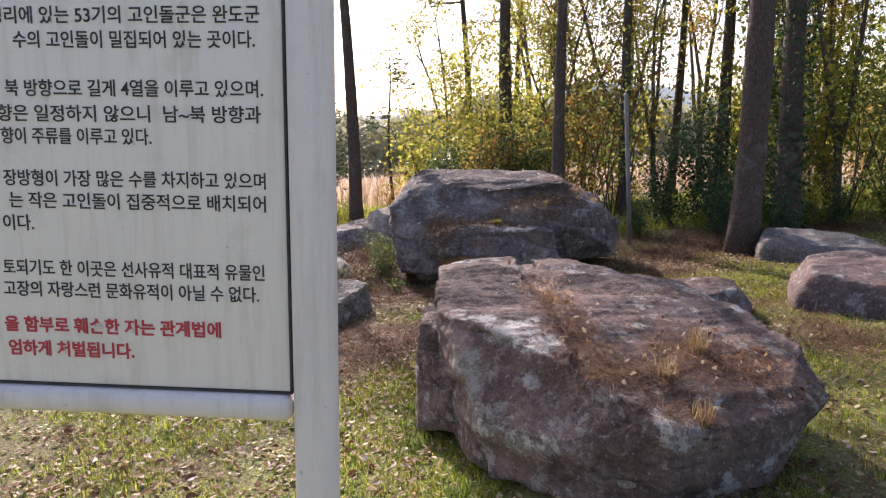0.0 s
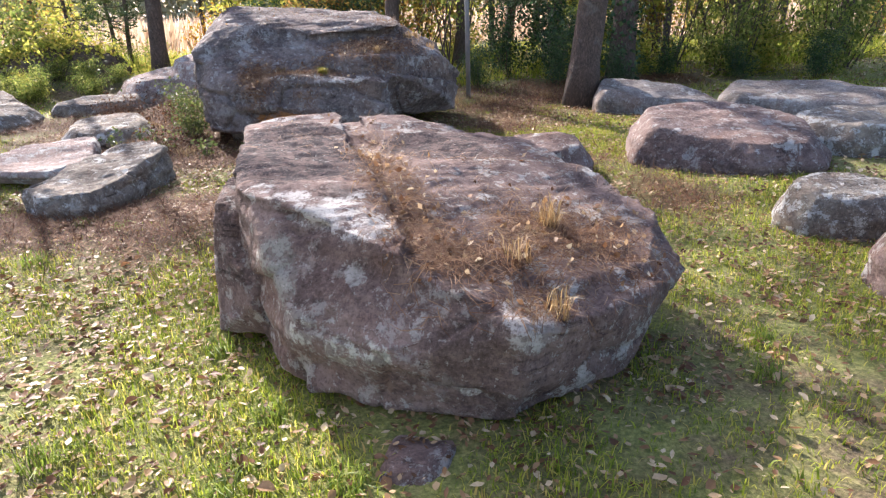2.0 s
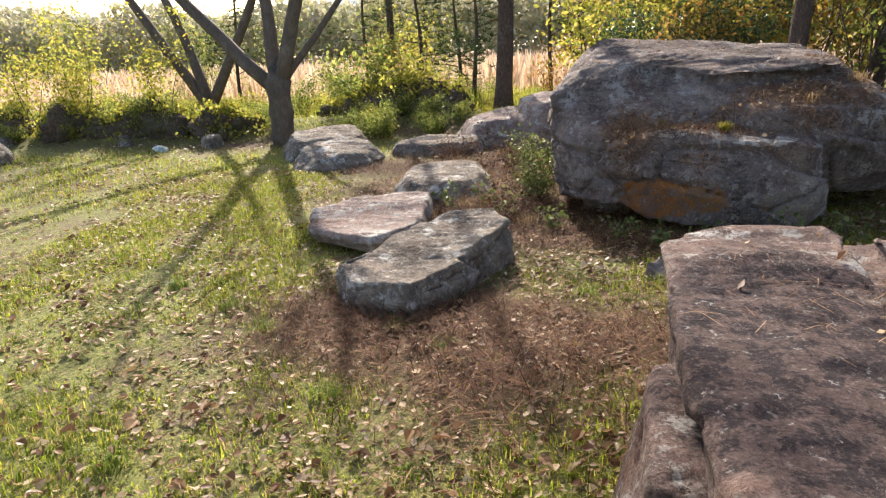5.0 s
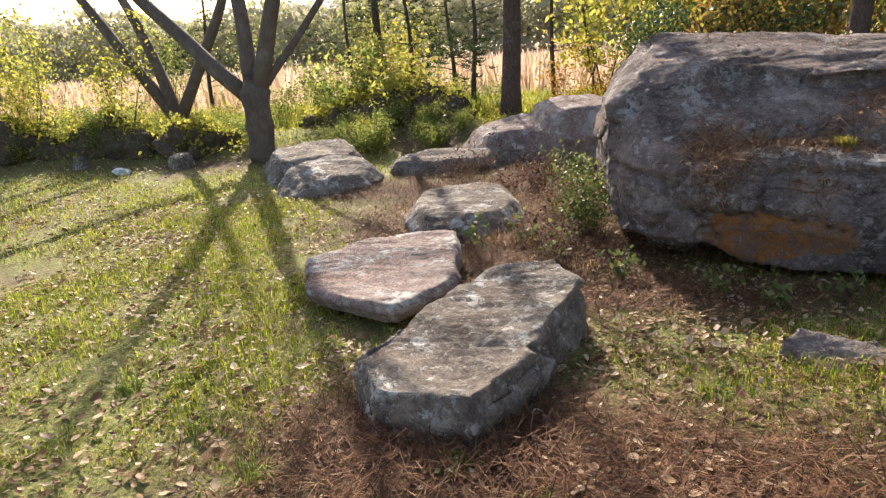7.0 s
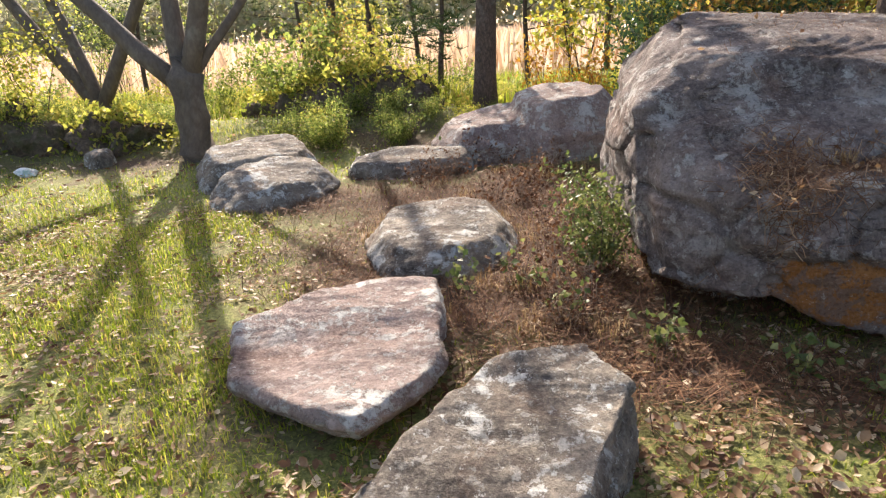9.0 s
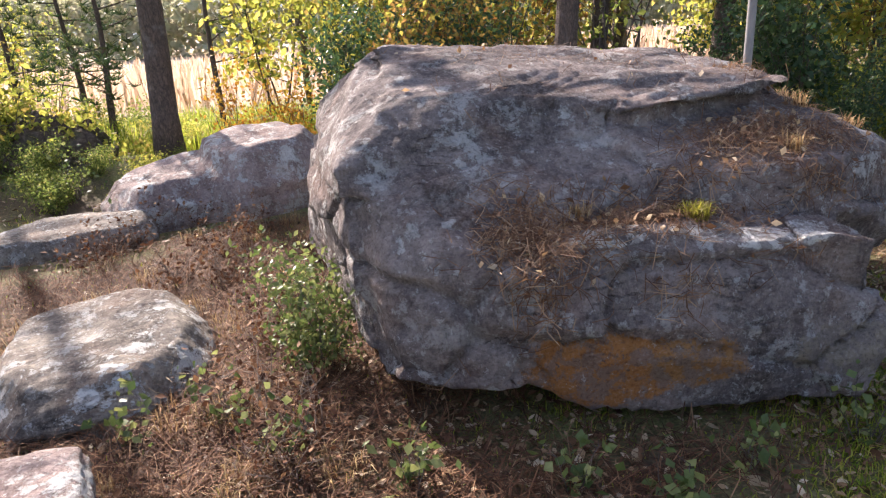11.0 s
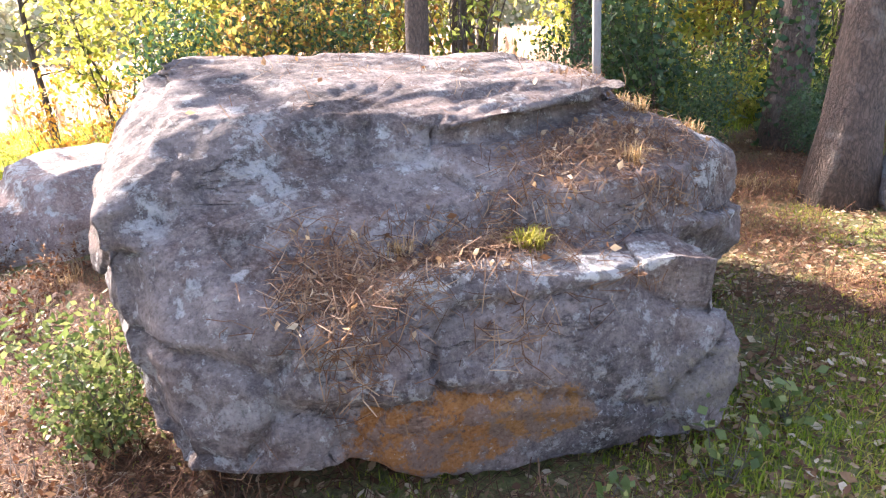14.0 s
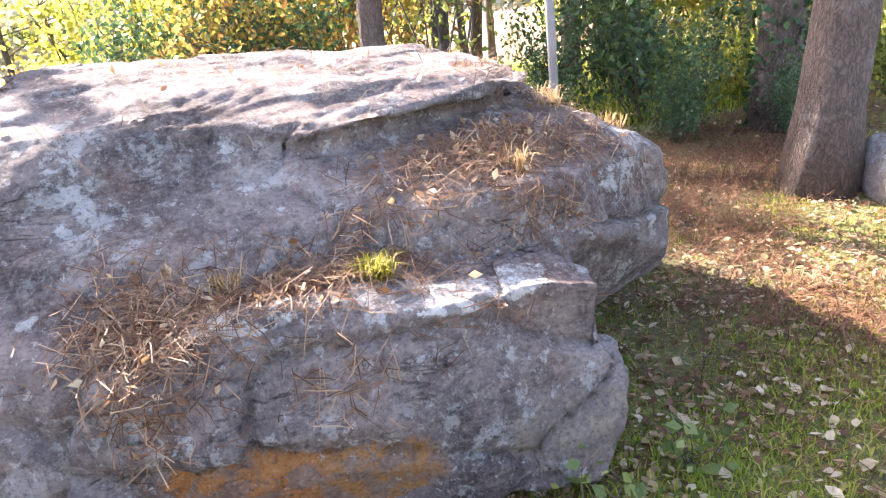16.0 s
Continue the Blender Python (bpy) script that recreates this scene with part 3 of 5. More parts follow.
def build_stones():
    g = "dolmen capstones"
    # the front stone
    stone("dolmen_capstone", [
        [(0.08, 3.28, -0.1), (0.38, 2.96, -0.14), (0.88, 2.70, -0.13), (1.4, 2.82, -0.1), (1.78, 3.25, -0.06), (1.7, 4.4, -0.1), (1.1, 5.15, -0.12), (0.2, 5.05, -0.14), (-0.1, 4.2, -0.14),
         (-0.02, 3.6, 0.57), (0.13, 3.08, 0.2), (0.4, 2.83, 0.17), (0.6, 2.97, 0.46), (0.9, 2.62, 0.28), (0.92, 2.64, 0.05), (1.52, 2.83, 0.23), (1.86, 3.12, 0.2), (1.88, 3.4, 0.32),
         (1.88, 3.3, 0.02), (1.68, 4.5, 0.48), (1.0, 5.35, 0.53), (0.25, 5.2, 0.59), (-0.03, 4.6, 0.57), (-0.14, 4.0, 0.1)],
        [(-0.06, 3.74, 0.585), (0.0, 3.57, 0.60), (0.26, 3.28, 0.56), (0.55, 2.98, 0.495), (0.6, 3.1, 0.52), (0.48, 3.4, 0.56), (0.56, 3.75, 0.57), (0.46, 4.2, 0.60), (0.55, 5.28, 0.64), (0.2, 5.32, 0.645), (-0.04, 5.1, 0.615), (-0.07, 4.46, 0.62),
         (-0.02, 3.6, 0.3), (0.54, 3.05, 0.3), (0.5, 3.5, 0.3), (0.5, 5.15, 0.3), (0.05, 5.1, 0.3), (-0.04, 4.4, 0.3)],
        [(0.86, 3.0, 0.42), (0.82, 4.1, 0.565), (0.7, 5.2, 0.61), (1.0, 5.32, 0.57), (1.64, 4.47, 0.525), (1.9, 3.45, 0.36), (1.62, 3.0, 0.29), (1.15, 2.82, 0.33),
         (0.86, 3.2, 0.2), (0.84, 4.9, 0.2), (1.55, 4.4, 0.2), (1.75, 3.4, 0.2), (1.2, 3.0, 0.2)],
        [(0.09, 3.42, 0.52), (0.55, 2.98, 0.47), (0.64, 2.92, 0.42), (0.9, 2.6, 0.3), (0.16, 3.08, -0.1), (0.5, 2.9, -0.12), (0.9, 2.65, -0.1), (0.4, 3.5, 0.45), (1.0, 3.0, 0.3), (1.0, 3.0, -0.1), (0.3, 3.5, -0.1)],
    ], ROCK_FRONT, "large reddish-grey dolmen capstone with white lichen and pine needles", 0.019, 0.022, 0.010, 1, g, 0.0, facets=2.4)
    front = bpy.data.objects["dolmen_capstone"]
    side = stone("side_block", [[(-0.24, 3.75, -0.12), (-0.22, 4.45, -0.14), (-0.16, 3.85, 0.5), (-0.1, 4.45, 0.46), (0.1, 4.5, 0.45), (0.1, 3.7, 0.5), (0.1, 4.4, -0.1), (0.1, 3.5, -0.1), (-0.05, 3.5, 0.1)]], ROCK_FRONT, "", 0.016, 0.018, 0.008, 1, "", 2.0, facets=2.0)
    for key in list(side.keys()):
        del side[key]
    side.parent = front
    tagged(side, "split-off lichened block against the capstone's flank")
    # the giant stone with its ledge
    stone("dolmen_capstone", [
        [(-0.62, 8.42, 0.1), (0.6, 8.35, 0.1), (1.6, 8.35, 0.05), (2.2, 8.75, 0.0), (2.35, 9.6, 0.0), (1.7, 10.5, 0.0), (0.3, 10.9, 0.0), (-0.65, 10.5, 0.0),
         (-0.68, 8.6, 0.82), (-0.38, 8.85, 1.03), (0.1, 8.74, 1.03), (0.72, 8.6, 0.92), (1.5, 8.55, 0.76), (2.1, 8.65, 0.6), (2.38, 8.9, 0.35), (2.3, 9.6, 0.72),
         (1.75, 8.95, 0.95), (1.6, 9.3, 1.1), (0.9, 10.0, 1.2), (-0.1, 9.9, 1.25), (-0.35, 9.5, 1.2), (-0.5, 10.4, 0.9), (0.2, 10.6, 1.1), (1.4, 10.2, 1.05)],
        [(-0.58, 8.4, 0.0), (-0.56, 8.22, 0.08), (-0.14, 8.05, 0.02), (-0.53, 8.3, 0.46), (-0.14, 8.1, 0.46), (-0.5, 8.42, 0.68), (0.0, 8.29, 0.62), (0.4, 8.3, 0.64), (0.66, 8.56, 0.9),
         (-0.36, 8.84, 1.0), (0.1, 8.74, 1.0), (-0.62, 8.6, 0.8), (0.4, 8.25, 0.1), (0.5, 8.8, 0.1), (-0.5, 8.8, 0.0)],
        [(-0.1, 8.1, 0.05), (0.15, 7.97, -0.06), (0.42, 7.88, -0.13), (0.8, 7.78, -0.11), (1.14, 7.64, -0.1), (1.36, 7.9, -0.04), (1.45, 8.5, 0.0), (-0.1, 8.5, 0.1),
         (-0.13, 8.1, 0.47), (-0.02, 8.2, 0.56), (0.32, 8.07, 0.57), (0.83, 7.89, 0.54), (1.0, 7.86, 0.53), (1.28, 7.79, 0.45), (1.42, 8.15, 0.48), (1.3, 7.71, 0.2), (0.7, 8.4, 0.6), (0.0, 8.4, 0.6),
         (-0.1, 8.06, 0.24), (0.25, 7.89, 0.25), (0.8, 7.74, 0.22)],
        [(0.3, 8.28, 0.5), (0.95, 8.2, 0.5), (0.3, 8.6, 0.6), (0.95, 8.6, 0.6), (0.45, 8.38, 0.74), (0.9, 8.26, 0.71), (0.6, 8.57, 0.92), (0.95, 8.57, 0.9)],
        [(0.84, 8.17, 0.56), (1.5, 8.1, 0.5), (2.0, 8.32, 0.25), (2.25, 8.65, 0.0), (2.38, 8.74, 0.42), (2.1, 8.45, 0.66), (1.5, 8.19, 0.735), (0.9, 8.2, 0.72), (0.82, 8.5, 0.87), (1.3, 8.52, 0.9),
         (1.9, 8.6, 0.83), (1.75, 9.1, 0.95), (1.2, 8.3, 0.0), (2.0, 8.9, 0.0)],
        [(-0.34, 8.88, 1.05), (0.2, 8.74, 1.04), (0.66, 8.58, 0.95), (1.1, 8.56, 0.975), (1.6, 8.63, 1.0), (1.72, 8.9, 1.02), (1.5, 9.6, 1.14), (0.6, 9.7, 1.22), (-0.28, 9.5, 1.27), (0.1, 9.2, 0.8), (1.2, 9.2, 0.8)],
    ], ROCK_GIANT, "huge dark grey dolmen capstone with ledges, lichen and an orange stain", 0.019, 0.03, 0.010, 1, g, 7.0, facets=3.2)
    giant = bpy.data.objects["dolmen_capstone.001"]
    lip = stone("broken_slab", [[(0.98, 7.86, 0.38), (1.24, 7.8, 0.3), (1.32, 8.0, 0.3), (1.1, 8.08, 0.4), (0.98, 7.87, 0.53), (1.08, 7.83, 0.54), (1.26, 7.79, 0.49), (1.34, 7.95, 0.48), (1.24, 8.06, 0.54), (1.04, 8.04, 0.56)]], ROCK_GIANT, "", 0.014, 0.014, 0.006, 1, "", 41.0)
    for key in list(lip.keys()):
        del lip[key]
    lip.parent = giant
    tagged(lip, "cracked-off slab lying on the ledge")
    # a row of smaller stones towards the wood
    g = "row of small dolmen stones"
    stone("dolmen_stone", [block_points([(-1.86, 6.4), (-1.62, 6.85), (-1.36, 7.3), (-0.98, 7.38), (-0.83, 7.13), (-1.02, 6.7), (-1.14, 6.27), (-1.28, 6.06), (-1.7, 6.12)], 0.09, (0.05, 0.06), -0.26, 1.04)],
          ROCK_SMALL, "rounded dark grey dolmen stone lying in grass", 0.016, 0.03, 0.02, 1, g, 3.0, facets=2.0)
    stone("dolmen_stone", [block_points([(-2.63, 7.8), (-2.4, 7.96), (-2.05, 8.28), (-1.67, 8.25), (-1.55, 7.5), (-1.62, 7.28), (-1.82, 7.03), (-2.05, 7.09), (-2.46, 7.32)], 0.03, (0.03, 0.02), -0.13, 0.9),
                           [(-2.4, 7.9, -0.24), (-1.8, 8.1, -0.24), (-1.7, 7.5, -0.24), (-2.3, 7.5, -0.24), (-2.0, 7.8, 0.0)]],
          ROCK_PINK, "flat pinkish-grey dolmen stone with streaked bedding", 0.016, 0.018, 0.018, 1, g, 5.0, facets=2.0)
    stone("dolmen_stone", [slab_points(-1.8, 9.27, 1.02, 1.3, 8, -0.28, 0.06, (0.02, 0.05), 0.74, 6)], ROCK_SMALL, "low grey dolmen stone half covered by litter", 0.02, 0.026, 0.018, 1, g, 9.0, facets=2.0)
    stone("dolmen_stone", [slab_points(-4.0, 11.6, 1.3, 1.3, 30, -0.25, 0.14, (0.02, 0.06), 0.8, 7), slab_points(-3.5, 10.75, 1.2, 1.0, 35, -0.25, 0.07, (0.05, 0.1), 0.75, 37)],
          ROCK_SMALL, "grey dolmen stone with mossy top beside a tree", 0.026, 0.03, 0.018, 1, g, 11.0, facets=2.0)
    stone("dolmen_stone", [slab_points(-2.4, 11.6, 1.25, 0.6, 6, -0.22, 0.02, (0.02, 0.05), 0.9, 8)], ROCK_SMALL, "thin flat grey dolmen stone in litter", 0.03, 0.02, 0.014, 2, g, 13.0)
    stone("dolmen_stone", [slab_points(-1.6, 12.3, 1.3, 1.1, 12, -0.25, 0.26, (0.12, 0.1), 0.75, 9), slab_points(-0.85, 12.35, 1.3, 1.2, 30, -0.25, 0.46, (0.1, 0.1), 0.68, 29)], ROCK_PINK, "pinkish-grey dolmen stone with pale lichen", 0.035, 0.035, 0.016, 3, g, 15.0)
    stone("dolmen_stone", [[(0.02, 6.86, -0.24), (0.3, 6.6, -0.24), (0.62, 6.66, -0.24), (0.55, 7.0, -0.24), (0.05, 6.9, -0.08), (0.16, 6.98, -0.05), (0.5, 6.96, -0.1), (0.6, 6.7, -0.14), (0.3, 6.66, -0.16)]], ROCK_SLAB, "small pale grey stone sunk in grass", 0.02, 0.014, 0.008, 2, g, 17.0)
    # stones on the other side
    g = "dolmen stones under the pines"
    stone("dolmen_stone", [slab_points(4.15, 6.0, 1.8, 1.35, -35, -0.27, 0.19, (-0.05, 0.1), 0.8, 12)], ROCK_FRONT, "broad reddish-grey dolmen stone with lichen", 0.03, 0.03, 0.014, 3, g, 19.0)
    stone("dolmen_stone", [slab_points(4.95, 8.55, 1.7, 0.9, -25, -0.24, 0.06, (-0.1, 0.1), 0.9, 13)], ROCK_SLAB, "flat pale dolmen slab tilted on the ground", 0.03, 0.02, 0.012, 2, g, 21.0)
    stone("dolmen_stone", [slab_points(6.4, 7.55, 2.2, 1.35, -30, -0.25, 0.11, (-0.05, 0.08), 0.9, 14)], ROCK_SLAB, "long flat dolmen slab under pine trees", 0.035, 0.025, 0.014, 2, g, 23.0)
    stone("dolmen_stone", [slab_points(5.7, 5.9, 1.6, 1.0, -10, -0.2, 0.12, (0.0, 0.06), 0.85, 15)], ROCK_SMALL, "flat dark grey dolmen slab", 0.03, 0.02, 0.014, 2, g, 25.0)
    stone("dolmen_stone", [slab_points(3.7, 4.15, 0.8, 0.6, -30, -0.25, 0.12, (0.0, 0.05), 0.75, 16)], ROCK_SMALL, "small rounded grey stone in grass", 0.024, 0.02, 0.01, 3, g, 27.0)
    stone("dolmen_stone", [slab_points(3.65, 3.25, 1.1, 0.75, 15, -0.25, 0.16, (0.0, 0.05), 0.75, 17)], ROCK_FRONT, "reddish-grey stone with a worn top", 0.024, 0.02, 0.012, 3, g, 29.0)
    stone("dolmen_stone", [slab_points(2.35, 6.05, 0.9, 0.7, -20, -0.25, 0.13, (0.0, 0.1), 0.75, 18)], ROCK_FRONT, "low reddish stone behind the large capstone", 0.026, 0.02, 0.012, 3, g, 31.0)
    stone("dolmen_stone", [slab_points(1.75, 1.25, 0.8, 0.6, 10, -0.25, 0.14, (0.0, 0.05), 0.8, 19)], ROCK_SMALL, "pale lichened stone beside the path", 0.022, 0.02, 0.01, 3, g, 33.0)
    # props under the capstones
    g = "prop stones under the capstone"
    for x, y, lx, ly, zt, sd in ((0.52, 2.66, 0.46, 0.3, -0.13, 21), (1.25, 3.0, 0.36, 0.3, 0.0, 22), (1.6, 3.3, 0.3, 0.3, -0.02, 24), (0.9, 4.6, 0.7, 0.5, -0.02, 25)):
        stone("prop_stone", [slab_points(x, y, lx, ly, sd * 20, -0.26, zt, (0, 0), 0.75, sd, 7)], ROCK_FRONT, "small dark prop stone under the capstone", 0.018, 0.014, 0.006, 2, g, float(sd))
    g2 = "prop stones under the giant capstone"
    for x, y, lx, ly, zt, sd in ((-0.1, 8.7, 0.6, 0.5, 0.18, 26), (1.2, 8.5, 0.7, 0.5, 0.18, 27), (0.8, 10.0, 1.0, 0.7, 0.1, 28)):
        stone("prop_stone", [slab_points(x, y, lx, ly, sd * 20, -0.26, zt, (0, 0), 0.8, sd, 7)], ROCK_SMALL, "dark prop stone in the shade under the capstone", 0.03, 0.014, 0.006, 2, g2, float(sd))
    # low rubble bank at the edge of the clearing
    g = "rubble along the clearing's edge"
    rnd = random.Random(5)
    small = [(rnd.uniform(-10.5, -5.9), rnd.uniform(12.3, 12.9), rnd.uniform(0.2, 0.42), rnd.uniform(0.2, 0.35), rnd.uniform(-0.08, 0.06)) for _ in range(4)]
    for x, y, lx, ly, zt in small + [(-9.6, 10.9, 1.7, 0.8, 0.17), (-7.3, 12.9, 0.6, 0.5, 0.16), (-10.4, 12.2, 0.9, 0.6, 0.1)]:
        stone("field_stone", [slab_points(x, y, lx, ly, rnd.uniform(-20, 20), -0.3, zt, (0, 0.08), 0.75, int(x * 7) + 99, 8)], ROCK_SMALL, "dark mossy field stone on a low bank", 0.035, 0.03, 0.012, 3, g, x)


build_stones()


# ---- plants ----
def tube(bm, pts, radii, sides=8, wob=0.0, seed=0):
    """A tapered limb along pts."""
    rings = []
    rnd = random.Random(seed)
    for i, p in enumerate(pts):
        p = Vector(p)
        a, b = Vector(pts[max(i - 1, 0)]), Vector(pts[min(i + 1, len(pts) - 1)])
        q = (b - a).to_track_quat("Z", "Y")
        ring = []
        for k in range(sides):
            ang = 2 * math.pi * k / sides
            r = radii[i] * (1 + wob * rnd.uniform(-1, 1))
            ring.append(bm.verts.new(p + q @ Vector((r * math.cos(ang), r * math.sin(ang), 0))))
        rings.append(ring)
    for r0, r1 in zip(rings, rings[1:]):
        for k in range(sides):
            bm.faces.new((r0[k], r0[(k + 1) % sides], r1[(k + 1) % sides], r1[k]))
    bm.faces.new(rings[-1])
    bm.faces.new(rings[0][::-1])


def bent(start, end, n, sag, rnd):
    a, b = Vector(start), Vector(end)
    off = Vector((rnd.uniform(-1, 1), rnd.uniform(-1, 1), rnd.uniform(-0.4, 0.4))) * sag
    return [a.lerp(b, i / n) + off * math.sin(math.pi * i / n) + Vector((rnd.uniform(-1, 1), rnd.uniform(-1, 1), 0)) * sag * 0.18 * (0 < i < n) for i in range(n + 1)]


def leaves(points, size, rng, droop=0.3, aspect=0.55):
    """Folded pointed leaves at points: arrays of verts and faces (two triangles each side of the midrib)."""
    n = len(points)
    pts = np.asarray(points, np.float32)
    d = rng.normal(size=(n, 3))
    d[:, 2] -= droop
    d /= np.linalg.norm(d, axis=1, keepdims=True)
    u = np.cross(d, rng.normal(size=(n, 3)))
    u /= np.linalg.norm(u, axis=1, keepdims=True) + 1e-6
    w = np.cross(d, u)
    s = (size * rng.uniform(0.6, 1.3, n))[:, None]
    mid = pts + d * s * 0.45 + w * s * 0.08
    v = np.stack([pts, mid + u * s * aspect * 0.5, pts + d * s, mid - u * s * aspect * 0.5], 1).reshape(-1, 3)
    i = np.arange(n)[:, None] * 4
    f = np.stack([np.concatenate([i, i + 1, i + 2], 1), np.concatenate([i, i + 2, i + 3], 1)], 1).reshape(-1, 3)
    return v, f


def shrub(name, at, height, width, count, size, leaf_mat, label, seed, stems=9, category="shrub", bare=0.15, stem_mat=None, aspect=0.55):
    """Stems that fork upwards from one root, twigs, and leaves set along them."""
    rnd, rng = random.Random(seed), np.random.default_rng(seed)
    root = empty(name, at)
    bm = bmesh.new()
    tips = []
    for s in range(stems):
        a = rnd.uniform(0, 6.28)
        h = height * rnd.uniform(0.6, 1.0)
        end = (math.cos(a) * width * 0.5 * rnd.uniform(0.3, 1), math.sin(a) * width * 0.5 * rnd.uniform(0.3, 1), h)
        p = bent((rnd.uniform(-.04, .04) * width, rnd.uniform(-.04, .04) * width, -0.06), end, 5, width * 0.08, rnd)
        r0 = 0.003 + 0.004 * height
        tube(bm, p, [r0 * (1 - 0.8 * i / 5) for i in range(6)], 5)
        tips += [(q, width * 0.10) for q in p[2:]]
        for k in range(4):
            b = p[rnd.randint(1, 5)]
            e = b + Vector((rnd.uniform(-1, 1) * width * 0.3, rnd.uniform(-1, 1) * width * 0.3, rnd.uniform(0.05, 0.3) * height))
            t = bent(b, e, 3, width * 0.04, rnd)
            tube(bm, t, [r0 * 0.45, r0 * 0.35, r0 * 0.25, r0 * 0.1], 4)
            tips += [(q, width * 0.09) for q in t[1:]]
    part("branchwork", bm, stem_mat or TWIG, root)
    if count:
        pick = rng.integers(0, len(tips), count)
        base = np.array([tips[i][0] for i in pick]) + rng.normal(size=(count, 3)) * np.array([tips[i][1] for i in pick])[:, None]
        base[:, 2] = np.abs(base[:, 2])
        keep = base[:, 2] > bare * height
        v, f = leaves(base[keep], size, rng, 0.3, aspect)
        raw("foliage", v, f, leaf_mat, root)
    return tagged(root, label, category)


def needle_tufts(points, length, per, rng):
    """Pine tufts: needles fanning up and out from each point, one thin triangle each."""
    n = len(points) * per
    p = np.repeat(np.asarray(points, np.float32), per, 0)
    d = rng.normal(size=(n, 3))
    d[:, 2] = np.abs(d[:, 2]) * 0.8 + 0.1
    d /= np.linalg.norm(d, axis=1, keepdims=True)
    u = np.cross(d, rng.normal(size=(n, 3)))
    u /= np.linalg.norm(u, axis=1, keepdims=True) + 1e-6
    L = (length * rng.uniform(0.6, 1.2, n))[:, None]
    w = L * 0.05
    v = np.stack([p - u * w, p + u * w, p + d * L], 1).reshape(-1, 3)
    f = np.arange(n * 3).reshape(-1, 3)
    return v, f


def pine(at, height, radius, label, seed, lean=(0, 0), crown_from=0.45, tufts=1500, limbs=14, ivy=0, side=None):
    rnd, rng = random.Random(seed), np.random.default_rng(seed)
    root = empty("pine_tree", at)
    bm = bmesh.new()
    n = 14
    pts = []
    for i in range(n + 1):
        f = i / n
        pts.append(Vector((lean[0] * f * height + 0.12 * math.sin(f * 5 + seed) * f, lean[1] * f * height + 0.1 * math.cos(f * 4 + seed) * f - 0.1 * math.cos(seed) * f, -0.12 + f * height)))
    rad = [radius * (1.35 if i == 0 else 1.0) * (1 - 0.75 * (i / n) ** 1.1) for i in range(n + 1)]
    tube(bm, pts, rad, 14, 0.07, seed)
    part("trunk", bm, BARK_PINE, root)
    bm = bmesh.new()
    ends = []
    for k in range(limbs):
        f = crown_from + (1 - crown_from) * (k + 0.5) / limbs
        b = pts[min(n, int(f * n))]
        a = rnd.uniform(0, 6.28) if side is None else side + rnd.uniform(-1.25, 1.25)
        ln = height * (0.28 - 0.18 * (f - crown_from) / (1 - crown_from)) * rnd.uniform(0.7, 1.2)
        e = b + Vector((math.cos(a) * ln, math.sin(a) * ln, ln * rnd.uniform(-0.1, 0.4)))
        p = bent(b, e, 5, ln * 0.12, rnd)
        tube(bm, p, [radius * 0.28 * (1 - 0.8 * i / 5) for i in range(6)], 5)
        for q in p[2:]:
            for j in range(3):
                e2 = q + Vector((rnd.uniform(-1, 1), rnd.uniform(-1, 1), rnd.uniform(-0.2, 0.5))) * ln * 0.3
                tube(bm, [q, q.lerp(e2, 0.5) + Vector((0, 0, 0.03)), e2], [radius * 0.08, radius * 0.05, radius * 0.02], 4)
                ends += [e2, q.lerp(e2, 0.6)]
    tagged(part("branchwork", bm, BARK_PINE, root), kind="stuff")
    base = np.array([tuple(ends[i]) for i in rng.integers(0, len(ends), tufts)]) + rng.normal(size=(tufts, 3)) * 0.16
    v, f = needle_tufts(base, 0.16, 14, rng)
    raw("crown", v, f, LEAF_PINE, root)
    if ivy:
        z = rng.uniform(0, height * 0.4, ivy)
        a = rng.uniform(0, 6.28, ivy)
        r = radius * rng.uniform(1.0, 1.5, ivy)
        base = np.stack([np.cos(a) * r + lean[0] * z, np.sin(a) * r + lean[1] * z, z], 1)
        v, f = leaves(base, 0.075, rng, 0.5, 0.8)
        raw("ivy", v, f, LEAF_DARK, root, "dark ivy climbing the trunk")
    return tagged(root, label, "tree", "pine trees")


def on_ground(x, y, dz=0.0):
    return (x, y, ground_z(x, y) + dz)


